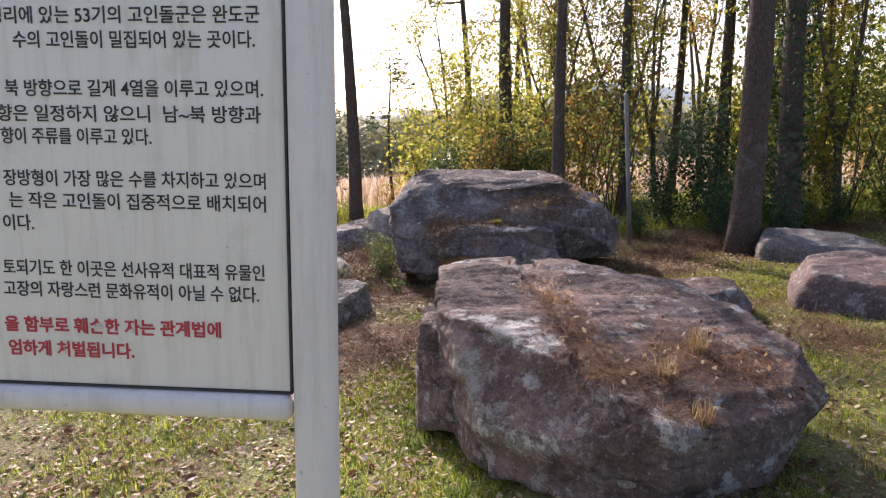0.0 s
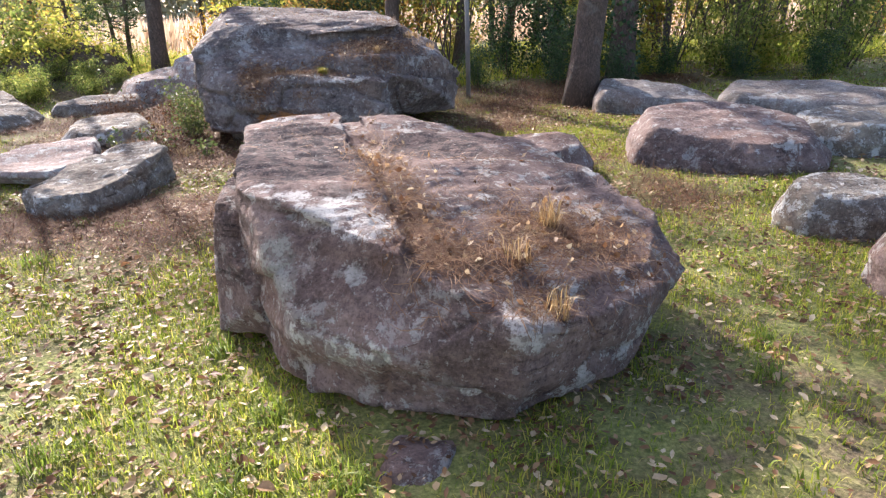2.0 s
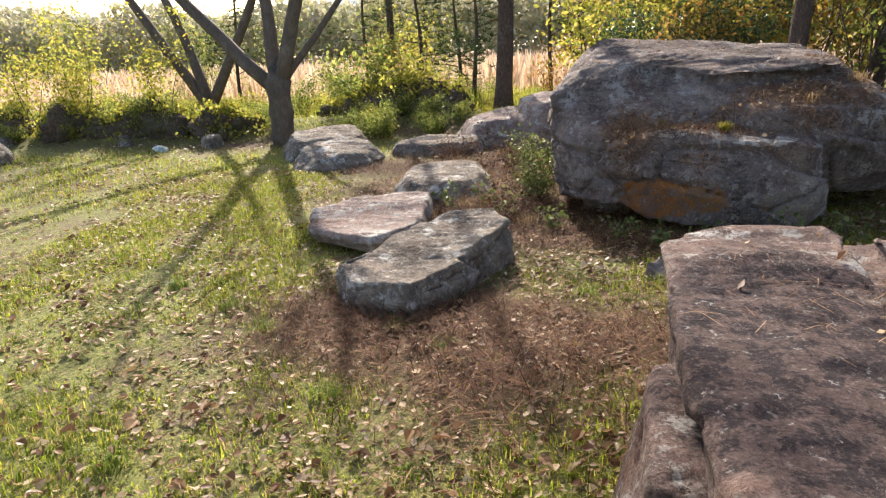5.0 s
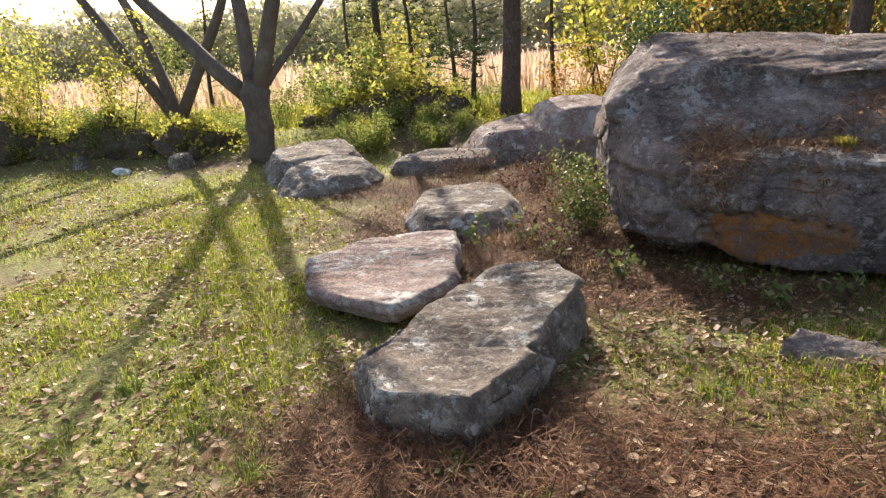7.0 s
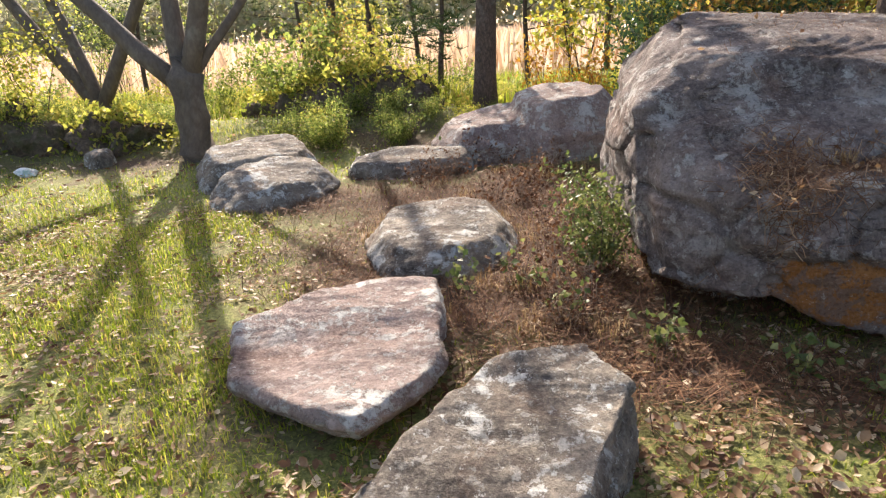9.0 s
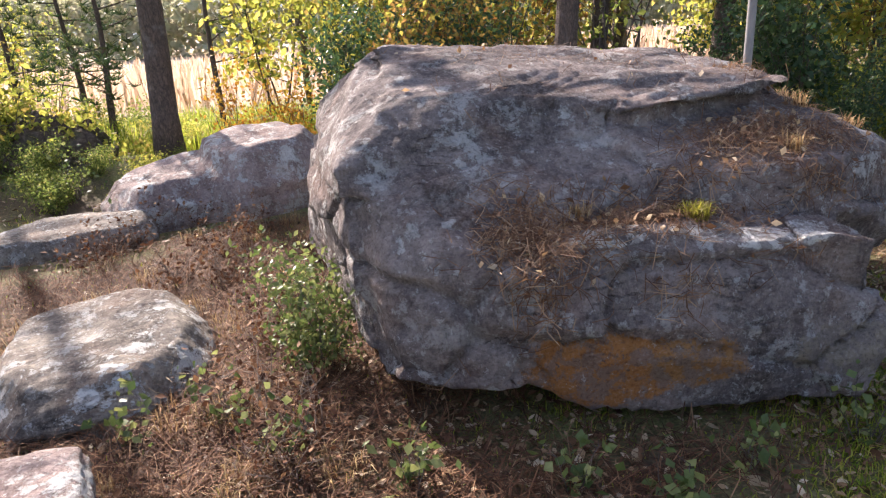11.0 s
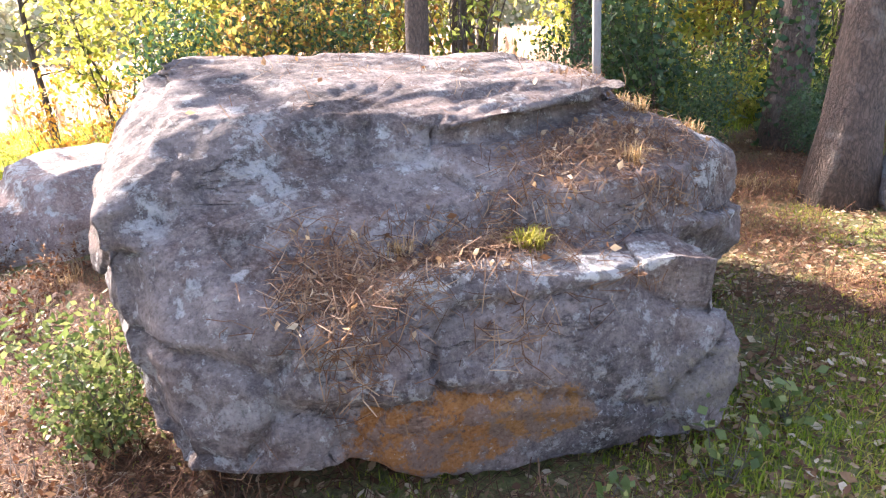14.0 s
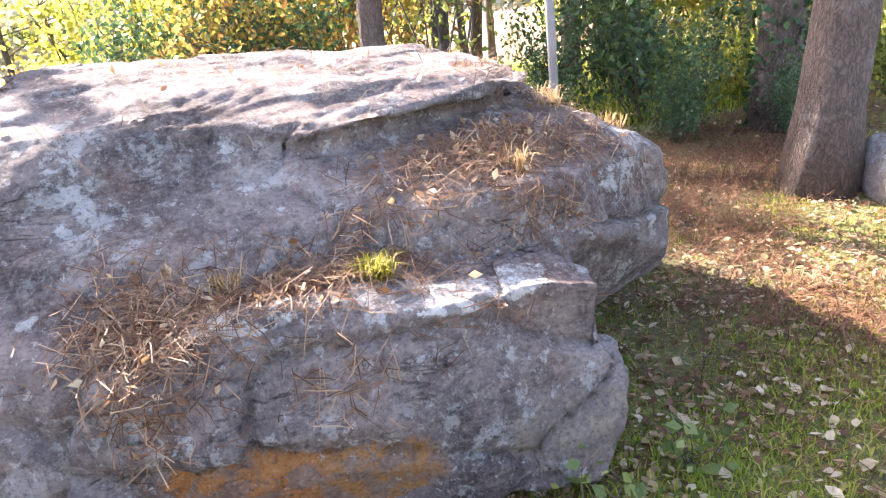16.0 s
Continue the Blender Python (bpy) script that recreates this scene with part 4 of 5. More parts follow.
def deciduous(at, trunk_h, radius, limb_ends, label, seed, leaf_mat, count, size, spread=0.9):
    """A trunk that divides into given limbs, each forking twice into thin branches."""
    rnd, rng = random.Random(seed), np.random.default_rng(seed)
    root = empty("broadleaf_tree", at)
    bm = bmesh.new()
    tp = [Vector((0, 0, -0.12)), Vector((0.0, 0, 0.08)), Vector((0.01, 0, trunk_h * 0.5)), Vector((0.0, 0, trunk_h)), Vector((0.0, 0, trunk_h * 1.25))]
    tube(bm, tp, [radius * 1.45, radius * 1.12, radius, radius * 1.08, radius * 0.6], 16, 0.03, seed)
    part("trunk", bm, BARK_SMOOTH, root)
    bm = bmesh.new()
    tips = []
    for e, r in limb_ends:
        p = bent((0.0, 0, trunk_h * 0.85), e, 7, 0.14, rnd)
        tube(bm, p, [radius * r * (1.15 - 0.7 * i / 7) for i in range(8)], 10, 0.03)
        for i in (4, 6, 7):
            d = (p[i] - p[i - 1]).normalized()
            for j in range(2):
                ln = spread * rnd.uniform(0.6, 1.2)
                e2 = p[i] + (d + Vector((rnd.uniform(-.6, .6), rnd.uniform(-.6, .6), rnd.uniform(-.1, .5)))) * ln
                t = bent(p[i], e2, 4, 0.08, rnd)
                tube(bm, t, [radius * r * 0.35 * (1 - 0.8 * k / 4) for k in range(5)], 6)
                tips += t[2:]
                for q in t[2:]:
                    e3 = q + Vector((rnd.uniform(-.5, .5), rnd.uniform(-.5, .5), rnd.uniform(0, .4))) * spread
                    tube(bm, [q, q.lerp(e3, .5), e3], [0.012, 0.008, 0.003], 4)
                    tips += [e3, q.lerp(e3, .5)]
    part("branchwork", bm, BARK_SMOOTH, root)
    if count:
        base = np.array([tuple(tips[i]) for i in rng.integers(0, len(tips), count)]) + rng.normal(size=(count, 3)) * 0.15
        v, f = leaves(base, size, rng)
        raw("crown", v, f, leaf_mat, root)
    return tagged(root, label, "tree")


def build_trees():
    deciduous(on_ground(-5.1, 12.5), 0.95, 0.2, [((-3.0, 0.1, 3.9), 0.5), ((-0.25, 0.4, 4.6), 0.52), ((1.35, -0.2, 4.4), 0.54), ((2.3, 0.3, 3.5), 0.26)],
              "many-limbed broadleaf tree with smooth brown bark, nearly bare", 3, LEAF_YELLOW, 300, 0.07)
    deciduous(on_ground(-7.35, 14.2), 0.3, 0.15, [((-2.5, 0.1, 4.0), 0.66), ((-1.7, 0.2, 4.2), 0.6), ((1.9, 0.2, 4.0), 0.6)],
              "broadleaf tree with several slanting stems from the base", 8, LEAF_YELLOW, 500, 0.09)
    pine(on_ground(-1.75, 13.7), 9.5, 0.14, "slender pine tree behind the stones", 1, (0.03, 0.0), 0.6, 800, 11, 0, 0.0)
    pine(on_ground(4.2, 9.25), 10.0, 0.21, "thick pine tree with plated bark beside the stones", 2, (0.085, 0.0), 0.5, 1400, 14)
    pine(on_ground(5.62, 10.8), 10.5, 0.2, "dark pine tree overgrown with ivy", 4, (0.05, 0.0), 0.5, ivy=1300)
    for x, y, h, r, sd, lx in ((2.1, 12.1, 10, 0.12, 18, 0.0), (6.3, 15.05, 10, 0.16, 19, 0.0), (1.65, 16.2, 10, 0.19, 5, -0.03), (3.1, 18.5, 10, 0.15, 6, 0.04), (0.9, 19.0, 9, 0.12, 7, -0.03), (4.05, 14.9, 10, 0.13, 9, 0.02), (7.2, 15.4, 10, 0.16, 10, 0.05), (8.9, 12.4, 10, 0.15, 11, 0.02),
                               (11.5, 12.6, 9.5, 0.15, 12, 0.03), (6.2, 18.0, 9.5, 0.13, 13, 0.04), (10.0, 17.5, 10, 0.16, 14, 0.0), (13.0, 17.0, 10, 0.16, 15, -0.02), (2.5, 22.0, 9, 0.13, 16, 0.02), (12.5, 10.5, 10, 0.16, 17, 0.02)):
        pine(on_ground(x, y), h, r, "pine tree with dark trunk at the wood's edge", sd, (lx + 0.05, 0.0), 0.68, 420, 9)

    # leafy young trees fill the wood behind the pines
    tall = [deciduous(on_ground(3.2, 17.2), 1.6, 0.07, [((-0.9, 0.2, 4.6), 0.6), ((0.7, -0.3, 5.0), 0.7), ((0.1, 0.5, 5.6), 0.6), ((-0.3, -0.6, 3.8), 0.5)], "slender woodland tree with sparse yellow-green leaves", 51, LEAF_YELLOW, 2600, 0.1),
            deciduous(on_ground(9.4, 16.0), 1.4, 0.08, [((-1.2, 0.1, 4.4), 0.6), ((0.9, 0.3, 4.8), 0.6), ((0.1, -0.6, 5.4), 0.7)], "woodland tree with russet and green autumn leaves", 52, LEAF_RUSSET, 2200, 0.09)]
    rnd = random.Random(61)
    for k, x, y, sc in ((0, 0.3, 18.4, 0.9), (1, 3.9, 18.0, 1.0), (0, 5.4, 16.8, 1.05), (0, 8.4, 16.0, 0.9), (0, 6.9, 14.3, 1.1), (1, 7.9, 13.2, 1.0), (0, 9.8, 13.8, 1.15), (1, 5.2, 18.6, 1.25), (0, 3.0, 20.5, 1.3), (0, 12.6, 15.6, 1.1), (1, 8.0, 20.5, 1.3)):
        copy_thing(tall[k], pose(*on_ground(x, y), 0, 0, rnd.uniform(0, 360)) @ Matrix.Diagonal((sc, sc, sc, 1)))
    pine(on_ground(-4.6, 17.1), 12.5, 0.085, "tall slim pine beyond the earth bank", 72, (0.01, 0.0), 0.62, 200, 10)
    # thin young pines beyond the clearing's edge
    for x, y, h, sd in ((-3.9, 16.8, 3.6, 63), (-3.2, 17.5, 3.4, 64), (-5.6, 18.4, 3.8, 65), (-1.2, 17.2, 4.2, 66), (-8.6, 17.6, 3.6, 67), (-2.5, 15.3, 3.0, 68)):
        pine(on_ground(x, y), h, 0.05, "thin young pine with sparse needles", sd, (0.01, 0.0), 0.25, 160, 9)


build_trees()


def build_shrubs():
    shrub("shrub", on_ground(-0.78, 8.85), 0.56, 0.6, 2200, 0.034, LEAF_SMALL, "small-leaved green shrub growing beside the giant stone", 31, 8, bare=0.02)
    # the wood's edge: kinds of bush built once, then repeated
    kinds = [
        shrub("bush", on_ground(-3.2, 14.2), 0.9, 1.6, 1900, 0.08, LEAF_YELLOW, "sunlit yellow-green bush at the clearing's edge", 41, 8, "bush", 0.0),
        shrub("bush", on_ground(-4.6, 14.6), 1.1, 1.5, 1800, 0.09, LEAF_GREEN, "green weedy bush at the clearing's edge", 42, 8, "bush", 0.0),
        shrub("bush", on_ground(0.6, 13.4), 1.9, 1.9, 1300, 0.075, LEAF_RUSSET, "thin bush with russet and green leaves", 43, 6, "bush", 0.12),
        shrub("bush", on_ground(5.1, 12.0), 2.0, 1.9, 3000, 0.085, LEAF_DARK, "dark evergreen bush under the pines", 44, 10, "bush", 0.0),
        shrub("sapling", on_ground(1.2, 15.6), 3.6, 2.6, 1500, 0.12, LEAF_YELLOW, "slender sapling with yellow-green leaves", 45, 4, "sapling", 0.2),
        shrub("sapling", on_ground(7.4, 12.2), 2.8, 2.6, 1100, 0.08, LEAF_GREEN, "twiggy sapling with sparse green leaves", 46, 8, "sapling", 0.1),
        shrub("bush", on_ground(-0.5, 14.0), 1.0, 0.9, 700, 0.06, LEAF_ORANGE, "small bush with orange autumn leaves", 47, 6, "bush", 0.1),
    ]
    herb = shrub("herb", on_ground(-1.15, 10.2), 0.3, 0.45, 150, 0.035, NEEDLE, "dry russet herb among the stones", 48, 10, "herb", 0.0, DEAD_TWIG)
    rnd = random.Random(14)
    for k in range(22):
        sc = rnd.uniform(0.6, 1.15)
        x, y = (rnd.uniform(-2.3, -0.75), rnd.uniform(9.9, 11.9)) if k % 3 else (rnd.uniform(-1.15, -0.75), rnd.uniform(8.0, 9.8))
        copy_thing(herb, pose(*on_ground(x, y), 0, 0, rnd.uniform(0, 360)) @ Matrix.Diagonal((sc, sc, sc, 1)))
    spots = []
    rnd = random.Random(12)
    for i in range(40):
        spots.append((rnd.choice((0, 0, 1)), -14 + i * 0.32 + rnd.uniform(-.3, .3), 14.6 + rnd.uniform(-0.3, 2.4), rnd.uniform(0.3, 0.65)))
    for i in range(8):
        spots.append((rnd.choice((4, 5, 5)), rnd.uniform(-14, -3.6), rnd.uniform(16.5, 22), rnd.uniform(0.6, 0.9)))
    for i in range(16):
        spots.append((rnd.choice((0, 2, 4, 2, 5)), rnd.uniform(0.4, 4.8), rnd.uniform(14.2, 22), rnd.uniform(0.6, 1.0)))
    for i in range(22):
        spots.append((rnd.choice((1, 2, 4, 5, 5, 4)), rnd.uniform(3.5, 17), rnd.uniform(12.0, 20), rnd.uniform(0.8, 1.4)))
    for i in range(2):
        spots.append((3, rnd.uniform(4.5, 9), rnd.uniform(13.2, 16), rnd.uniform(0.5, 0.8)))
    for i in range(12):
        spots.append((rnd.choice((0, 1)), -10.5 + i * 0.45, 12.5 + 0.08 * i + rnd.uniform(-0.3, 0.3), rnd.uniform(0.25, 0.45)))
    # Low kind-3 bushes leading this list are added for a dark line of shade.
    spots += [(3, 3.4, 11.3, 0.34), (3, 4.6, 11.0, 0.42), (3, 5.4, 10.3, 0.3), (3, 6.6, 11.2, 0.36), (3, 7.6, 10.4, 0.32), (3, 8.6, 9.9, 0.36), (3, 9.8, 9.4, 0.34), (3, 4.3, 12.4, 0.6), (3, 0.5, 13.4, 0.75), (3, 1.9, 13.9, 0.8), (3, 1.2, 14.2, 0.9), (6, -1.0, 14.3, 1.0), (6, -0.6, 13.6, 0.6), (5, 9.8, 10.6, 0.9), (5, 8.0, 10.9, 0.8), (5, 11.0, 9.2, 1.0), (4, -8.2, 14.0, 0.6), (4, -9.6, 13.4, 0.5), (6, -0.2, 14.6, 0.9), (2, -4.4, 16.5, 0.9), (4, 0.7, 15.4, 0.9), (4, 1.7, 16.8, 1.05), (4, -0.3, 17.6, 1.1), (2, 2.5, 15.0, 1.6), (2, 3.6, 16.5, 1.7), (4, 2.9, 18.5, 1.5), (5, 3.4, 13.4, 1.2), (4, 8.0, 14.0, 1.4), (4, -9.0, 12.9, 0.55), (4, -10.4, 13.2, 0.6), (5, 8.6, 11.6, 1.0), (1, 7.5, 10.9, 0.8), (1, 9.1, 10.3, 0.8), (0, 8.3, 11.1, 0.9), (5, 10.2, 11.4, 1.1), (0, 6.6, 11.9, 0.8), (1, 5.8, 12.6, 0.9), (4, 10.0, 14.8, 1.4), (5, 9.0, 12.6, 1.3)]
    for k in range(16):
        spots.append((rnd.choice((0, 1, 1)), rnd.uniform(-4.3, -1.7), rnd.uniform(12.6, 13.7), rnd.uniform(0.2, 0.38)))
    for k, x, y, s in spots:
        m = pose(*on_ground(x, y), 0, 0, rnd.uniform(0, 360)) @ Matrix.Diagonal((s, s, s * rnd.uniform(0.85, 1.15), 1))
        copy_thing(kinds[k], m)


build_shrubs()


def soil_material():
    m, nt, bsdf, out = material("dark_bank_soil")
    v = coords(nt)
    fine, blot = noise_tex(nt, v, 22.0, 8, 0.75), noise_tex(nt, v, 3.0, 6, 0.6)
    col = ramp(nt, fine, [(0.3, (0.045, 0.032, 0.024)), (0.5, (0.12, 0.085, 0.06)), (0.7, (0.25, 0.19, 0.13))])
    col = mix(nt, arith(nt, "MULTIPLY", grey(nt, blot, 0.5, 0.62), 0.6), col, (0.07, 0.085, 0.03))
    nt.links.new(col, bsdf.inputs["Base Color"])
    bsdf.inputs["Roughness"].default_value = 0.95
    bump(nt, bsdf, fine, 1.0, 0.05)
    return m


def build_banks():
    """Low crumbling earth banks at the edge of the clearing, grown over with weeds."""
    soil = soil_material()
    rnd = random.Random(71)
    for x, y, lx, ly, h, turn in ((-3.3, 14.2, 2.2, 0.9, 0.5, 6), (-4.6, 14.5, 1.2, 0.8, 0.36, -5), (-6.35, 13.0, 1.3, 0.8, 0.42, 10), (-7.8, 12.95, 1.5, 0.8, 0.5, 0), (-9.2, 12.9, 1.6, 0.9, 0.46, 8), (-10.9, 12.8, 1.7, 1.0, 0.36, 12)):
        bm = bmesh.new()
        bmesh.ops.create_icosphere(bm, subdivisions=5, radius=1.0)
        sd = rnd.uniform(0, 50)
        for v in bm.verts:
            c = v.co.copy()
            flat = max(0.0, c.z) ** 0.8
            p = Vector((c.x * lx * 0.5, c.y * ly * 0.5, flat * h if c.z > 0 else c.z * 0.25))
            k = noise.fractal(p * 2.2 + Vector((sd, 0, 0)), 0.9, 2.1, 4) * 0.26 + noise.fractal(p * 7.0 + Vector((sd, 0, 0)), 0.8, 2.0, 3) * 0.08
            v.co = p + c.normalized() * k
        ob = link("earth_bank", bm, soil)
        ob.matrix_basis = pose(*on_ground(x, y, -0.06), 0, 0, turn)
        tagged(ob, "low dark earth bank overgrown with weeds", "bank", "earth banks round the clearing")
        rng = np.random.default_rng(int(sd * 100))
        n = 900
        px, py = x + rng.normal(0, lx * 0.3, n), y + rng.normal(0, ly * 0.25, n)
        ob_inv = ob.matrix_basis.inverted()
        pts = []
        for a, b in zip(px, py):
            o = ob_inv @ Vector((float(a), float(b), 3.0))
            hit, at, nor, _ = ob.ray_cast(o, (0, 0, -1))
            pts.append(tuple(ob.matrix_basis @ at + Vector((0, 0, float(rng.uniform(0.0, 0.14))))) if hit else on_ground(float(a), float(b), float(rng.uniform(0.02, 0.16))))
        v, f = leaves(np.array(pts), 0.075, rng, -0.4, 0.6)
        tagged(raw("weeds", v, f, LEAF_YELLOW), "yellow-green weeds sprouting over the earth bank", "weeds", kind="stuff")


build_banks()


def build_post():
    """A slim grey post behind the giant stone."""
    m, nt, bsdf, out = material("galvanised_post")
    v = coords(nt, (1, 1, 0.3))
    nt.links.new(ramp(nt, noise_tex(nt, v, 14.0, 6, 0.7), [(0.3, (0.14, 0.135, 0.13)), (0.7, (0.26, 0.25, 0.24))]), bsdf.inputs["Base Color"])
    bsdf.inputs["Roughness"].default_value = 0.6
    bm = bmesh.new()
    tube(bm, [(0, 0, -0.15), (0, 0, 1.2), (0, 0, 2.36), (0, 0, 2.4)], [0.034, 0.034, 0.034, 0.024], 16)
    ob = link("marker_post", bm, m)
    ob.location = on_ground(3.0, 10.57)
    tagged(ob, "slim pale grey post standing behind the giant stone", "post")


build_post()


# ---- information board ----
def painted_metal(name, base, stain):
    m, nt, bsdf, out = material(name)
    v = coords(nt)
    drip = noise_tex(nt, coords(nt, (9, 9, 0.8)), 3.0, 8, 0.7, 0.3)
    blot = noise_tex(nt, v, 6.0, 8, 0.65)
    col = mix(nt, arith(nt, "MULTIPLY", grey(nt, drip, 0.48, 0.75), 0.55), base, stain)
    col = mix(nt, arith(nt, "MULTIPLY", grey(nt, blot, 0.55, 0.75), 0.35), col, (0.42, 0.38, 0.30))
    col = mix(nt, arith(nt, "MULTIPLY", grey(nt, noise_tex(nt, v, 55, 5, 0.7), 0.66, 0.72), 0.6), col, (0.16, 0.11, 0.08))
    nt.links.new(col, bsdf.inputs["Base Color"])
    bsdf.inputs["Roughness"].default_value = 0.55
    bump(nt, bsdf, blot, 0.25, 0.004)
    return m


def plain(name, colour, rough=0.6):
    m, nt, bsdf, out = material(name)
    v = coords(nt)
    nt.links.new(mix(nt, arith(nt, "MULTIPLY", grey(nt, noise_tex(nt, v, 40, 6, 0.7), 0.45, 0.7), 0.35), colour, [c * 0.5 + 0.12 for c in colour]), bsdf.inputs["Base Color"])
    bsdf.inputs["Roughness"].default_value = rough
    return m


def boxy(x0, x1, y0, y1, z0, z1, bevel):
    bm = bmesh.new()
    bmesh.ops.create_cube(bm, size=1)
    bmesh.ops.scale(bm, vec=(x1 - x0, y1 - y0, z1 - z0), verts=bm.verts)
    bmesh.ops.translate(bm, vec=((x0 + x1) / 2, (y0 + y1) / 2, (z0 + z1) / 2), verts=bm.verts)
    bmesh.ops.bevel(bm, geom=list(bm.edges), offset=bevel, segments=3, affect="EDGES", profile=0.5)
    return bm


def lettering(text, right, mid, width, mat, parent, bold=0.0):
    """A line of writing that ends at right, as a thin mesh on the panel's face."""
    cu = bpy.data.curves.new("line", "FONT")
    cu.body, cu.size, cu.extrude, cu.offset = text, 0.05, 0.0004, bold
    tmp = new("line", cu)
    me = bpy.data.meshes.new_from_object(tmp.evaluated_get(bpy.context.evaluated_depsgraph_get()))
    bpy.data.objects.remove(tmp)
    n = len(me.vertices)
    co = np.empty(n * 3, np.float32)
    me.vertices.foreach_get("co", co)
    co = co.reshape(-1, 3)
    lo, hi = co[:, 0].min(), co[:, 0].max()
    s = width / (hi - lo)
    sv = 0.034 / 0.046
    ymid = 0.0185
    out = np.stack([right + (co[:, 0] - hi) * s, -0.0012 - co[:, 2], mid + (co[:, 1] - ymid) * sv], 1)
    me.vertices.foreach_set("co", out.astype(np.float32).ravel())
    me.materials.clear()
    me.materials.append(mat)
    ob = new("lettering", me)
    ob.parent = parent
    return ob


def build_sign():
    white = painted_metal("weathered_white_paint", (0.88, 0.80, 0.73), (0.62, 0.52, 0.44))
    frame_paint = painted_metal("weathered_frame_paint", (0.82, 0.74, 0.69), (0.52, 0.44, 0.37))
    ink, red = plain("black_lettering", (0.03, 0.03, 0.03)), plain("red_lettering", (0.55, 0.04, 0.05))
    seam_mat = plain("dark_seam", (0.05, 0.045, 0.04), 0.9)
    root = empty("information_board")
    root.matrix_basis = pose(-0.339, 1.367, 1.0, 0, 0, -5) @ pose(0, 0, 0, 0, 4.3, 0)
    part("panel", boxy(-1.3, -0.006, 0.0, 0.022, 0.012, 1.15, 0.003), white, root, "white painted panel with black and red Korean writing")
    part("post", boxy(0.0, 0.092, -0.03, 0.06, -1.3, 1.25, 0.034), frame_paint, root)
    part("post", boxy(-1.4, -1.308, -0.03, 0.06, -1.3, 1.25, 0.034), frame_paint, root)
    part("rail", boxy(-1.306, -0.002, -0.02, 0.045, -0.052, 0.006, 0.02), frame_paint, root)
    part("rail", boxy(-1.306, -0.002, -0.02, 0.045, 1.156, 1.215, 0.012), frame_paint, root)
    part("seam", boxy(-0.0055, -0.0005, -0.006, 0.02, 0.008, 1.15, 0.001), seam_mat, root, "dark rusted seam between panel and post")
    part("seam", boxy(-1.3, -0.006, -0.004, 0.02, 0.0075, 0.0115, 0.001), seam_mat, root)
    for text, right, mid, width in (
            ("정리에 있는 53기의 고인돌군은 완도군", -0.051, 0.788, 0.565), ("수의 고인돌이 밀집되어 있는 곳이다.", -0.062, 0.740, 0.505),
            ("북 방향으로 길게 4열을 이루고 있으며.", -0.048, 0.644, 0.545), ("향은 일정하지 않으니  남~북 방향과", -0.054, 0.593, 0.56),
            ("향이 주류를 이루고 있다.", -0.285, 0.547, 0.325), ("장방형이 가장 많은 수를 차지하고 있으며", -0.048, 0.460, 0.565),
            ("는 작은 고인돌이 집중적으로 배치되어", -0.049, 0.413, 0.555), ("이다.", -0.554, 0.365, 0.068),
            ("토되기도 한 이곳은 선사유적 대표적 유물인", -0.056, 0.269, 0.575), ("고장의 자랑스런 문화유적이 아닐 수 없다.", -0.069, 0.222, 0.565)):
        lettering(text, right, mid, width, ink, root, 0.0006)
    lettering("을 함부로 훼손한 자는 관계법에", -0.154, 0.143, 0.485, red, root, 0.0014)
    lettering("엄하게 처벌됩니다.", -0.349, 0.090, 0.285, red, root, 0.0014)
    tagged(root, "weathered white information board on two painted metal posts", "sign")


build_sign()


# ---- ground cover ----
class Field:
    """A smooth map over the clearing, read anywhere by interpolation."""

    def __init__(self, fn, x0=-14, x1=16, y0=-4, y1=20, step=0.12):
        self.x0, self.y0, self.step = x0, y0, step
        xs, ys = np.arange(x0, x1 + step, step), np.arange(y0, y1 + step, step)
        self.a = np.array([[fn(float(x), float(y)) for x in xs] for y in ys])

    def at(self, x, y):
        fx = np.clip((np.asarray(x) - self.x0) / self.step, 0, self.a.shape[1] - 1.001)
        fy = np.clip((np.asarray(y) - self.y0) / self.step, 0, self.a.shape[0] - 1.001)
        i, j = fx.astype(int), fy.astype(int)
        u, v = fx - i, fy - j
        a = self.a
        return (a[j, i] * (1 - u) + a[j, i + 1] * u) * (1 - v) + (a[j + 1, i] * (1 - u) + a[j + 1, i + 1] * u) * v


HEIGHT = Field(ground_z)
LITTER_SPOTS = ((-0.75, 5.6, 0.85, 0.85), (-0.1, 5.9, 0.6, 0.6), (-1.0, 8.6, 0.8, 0.9), (-1.2, 10.0, 1.1, 1.2), (3.0, 9.2, 1.0, 0.7), (4.4, 10.0, 1.3, 0.7), (0.2, 7.65, 0.8, 0.25),
                (-0.4, 9.2, 0.7, 1.0), (2.6, 8.0, 0.8, 0.5), (3.0, 5.2, 0.5, 0.8), (-2.4, 9.2, 0.5, 0.5), (-3.0, 10.6, 0.7, 0.5), (2.4, 6.7, 1.0, 0.6), (-1.3, 9.0, 1.0, 1.2), (-0.6, 7.6, 0.8, 0.3), (-1.9, 8.6, 0.7, 0.4), (-0.9, 10.9, 1.2, 1.2), (-2.2, 10.4, 0.8, 0.5), (-1.5, 5.9, 0.7, 0.5), (6.0, 11.0, 4.0, 0.9), (-1.6, 6.1, 0.7, 0.5), (-7.8, 12.3, 2.4, 0.32), (-5.8, 12.4, 0.7, 0.3), (-2.4, 12.9, 1.6, 0.6))


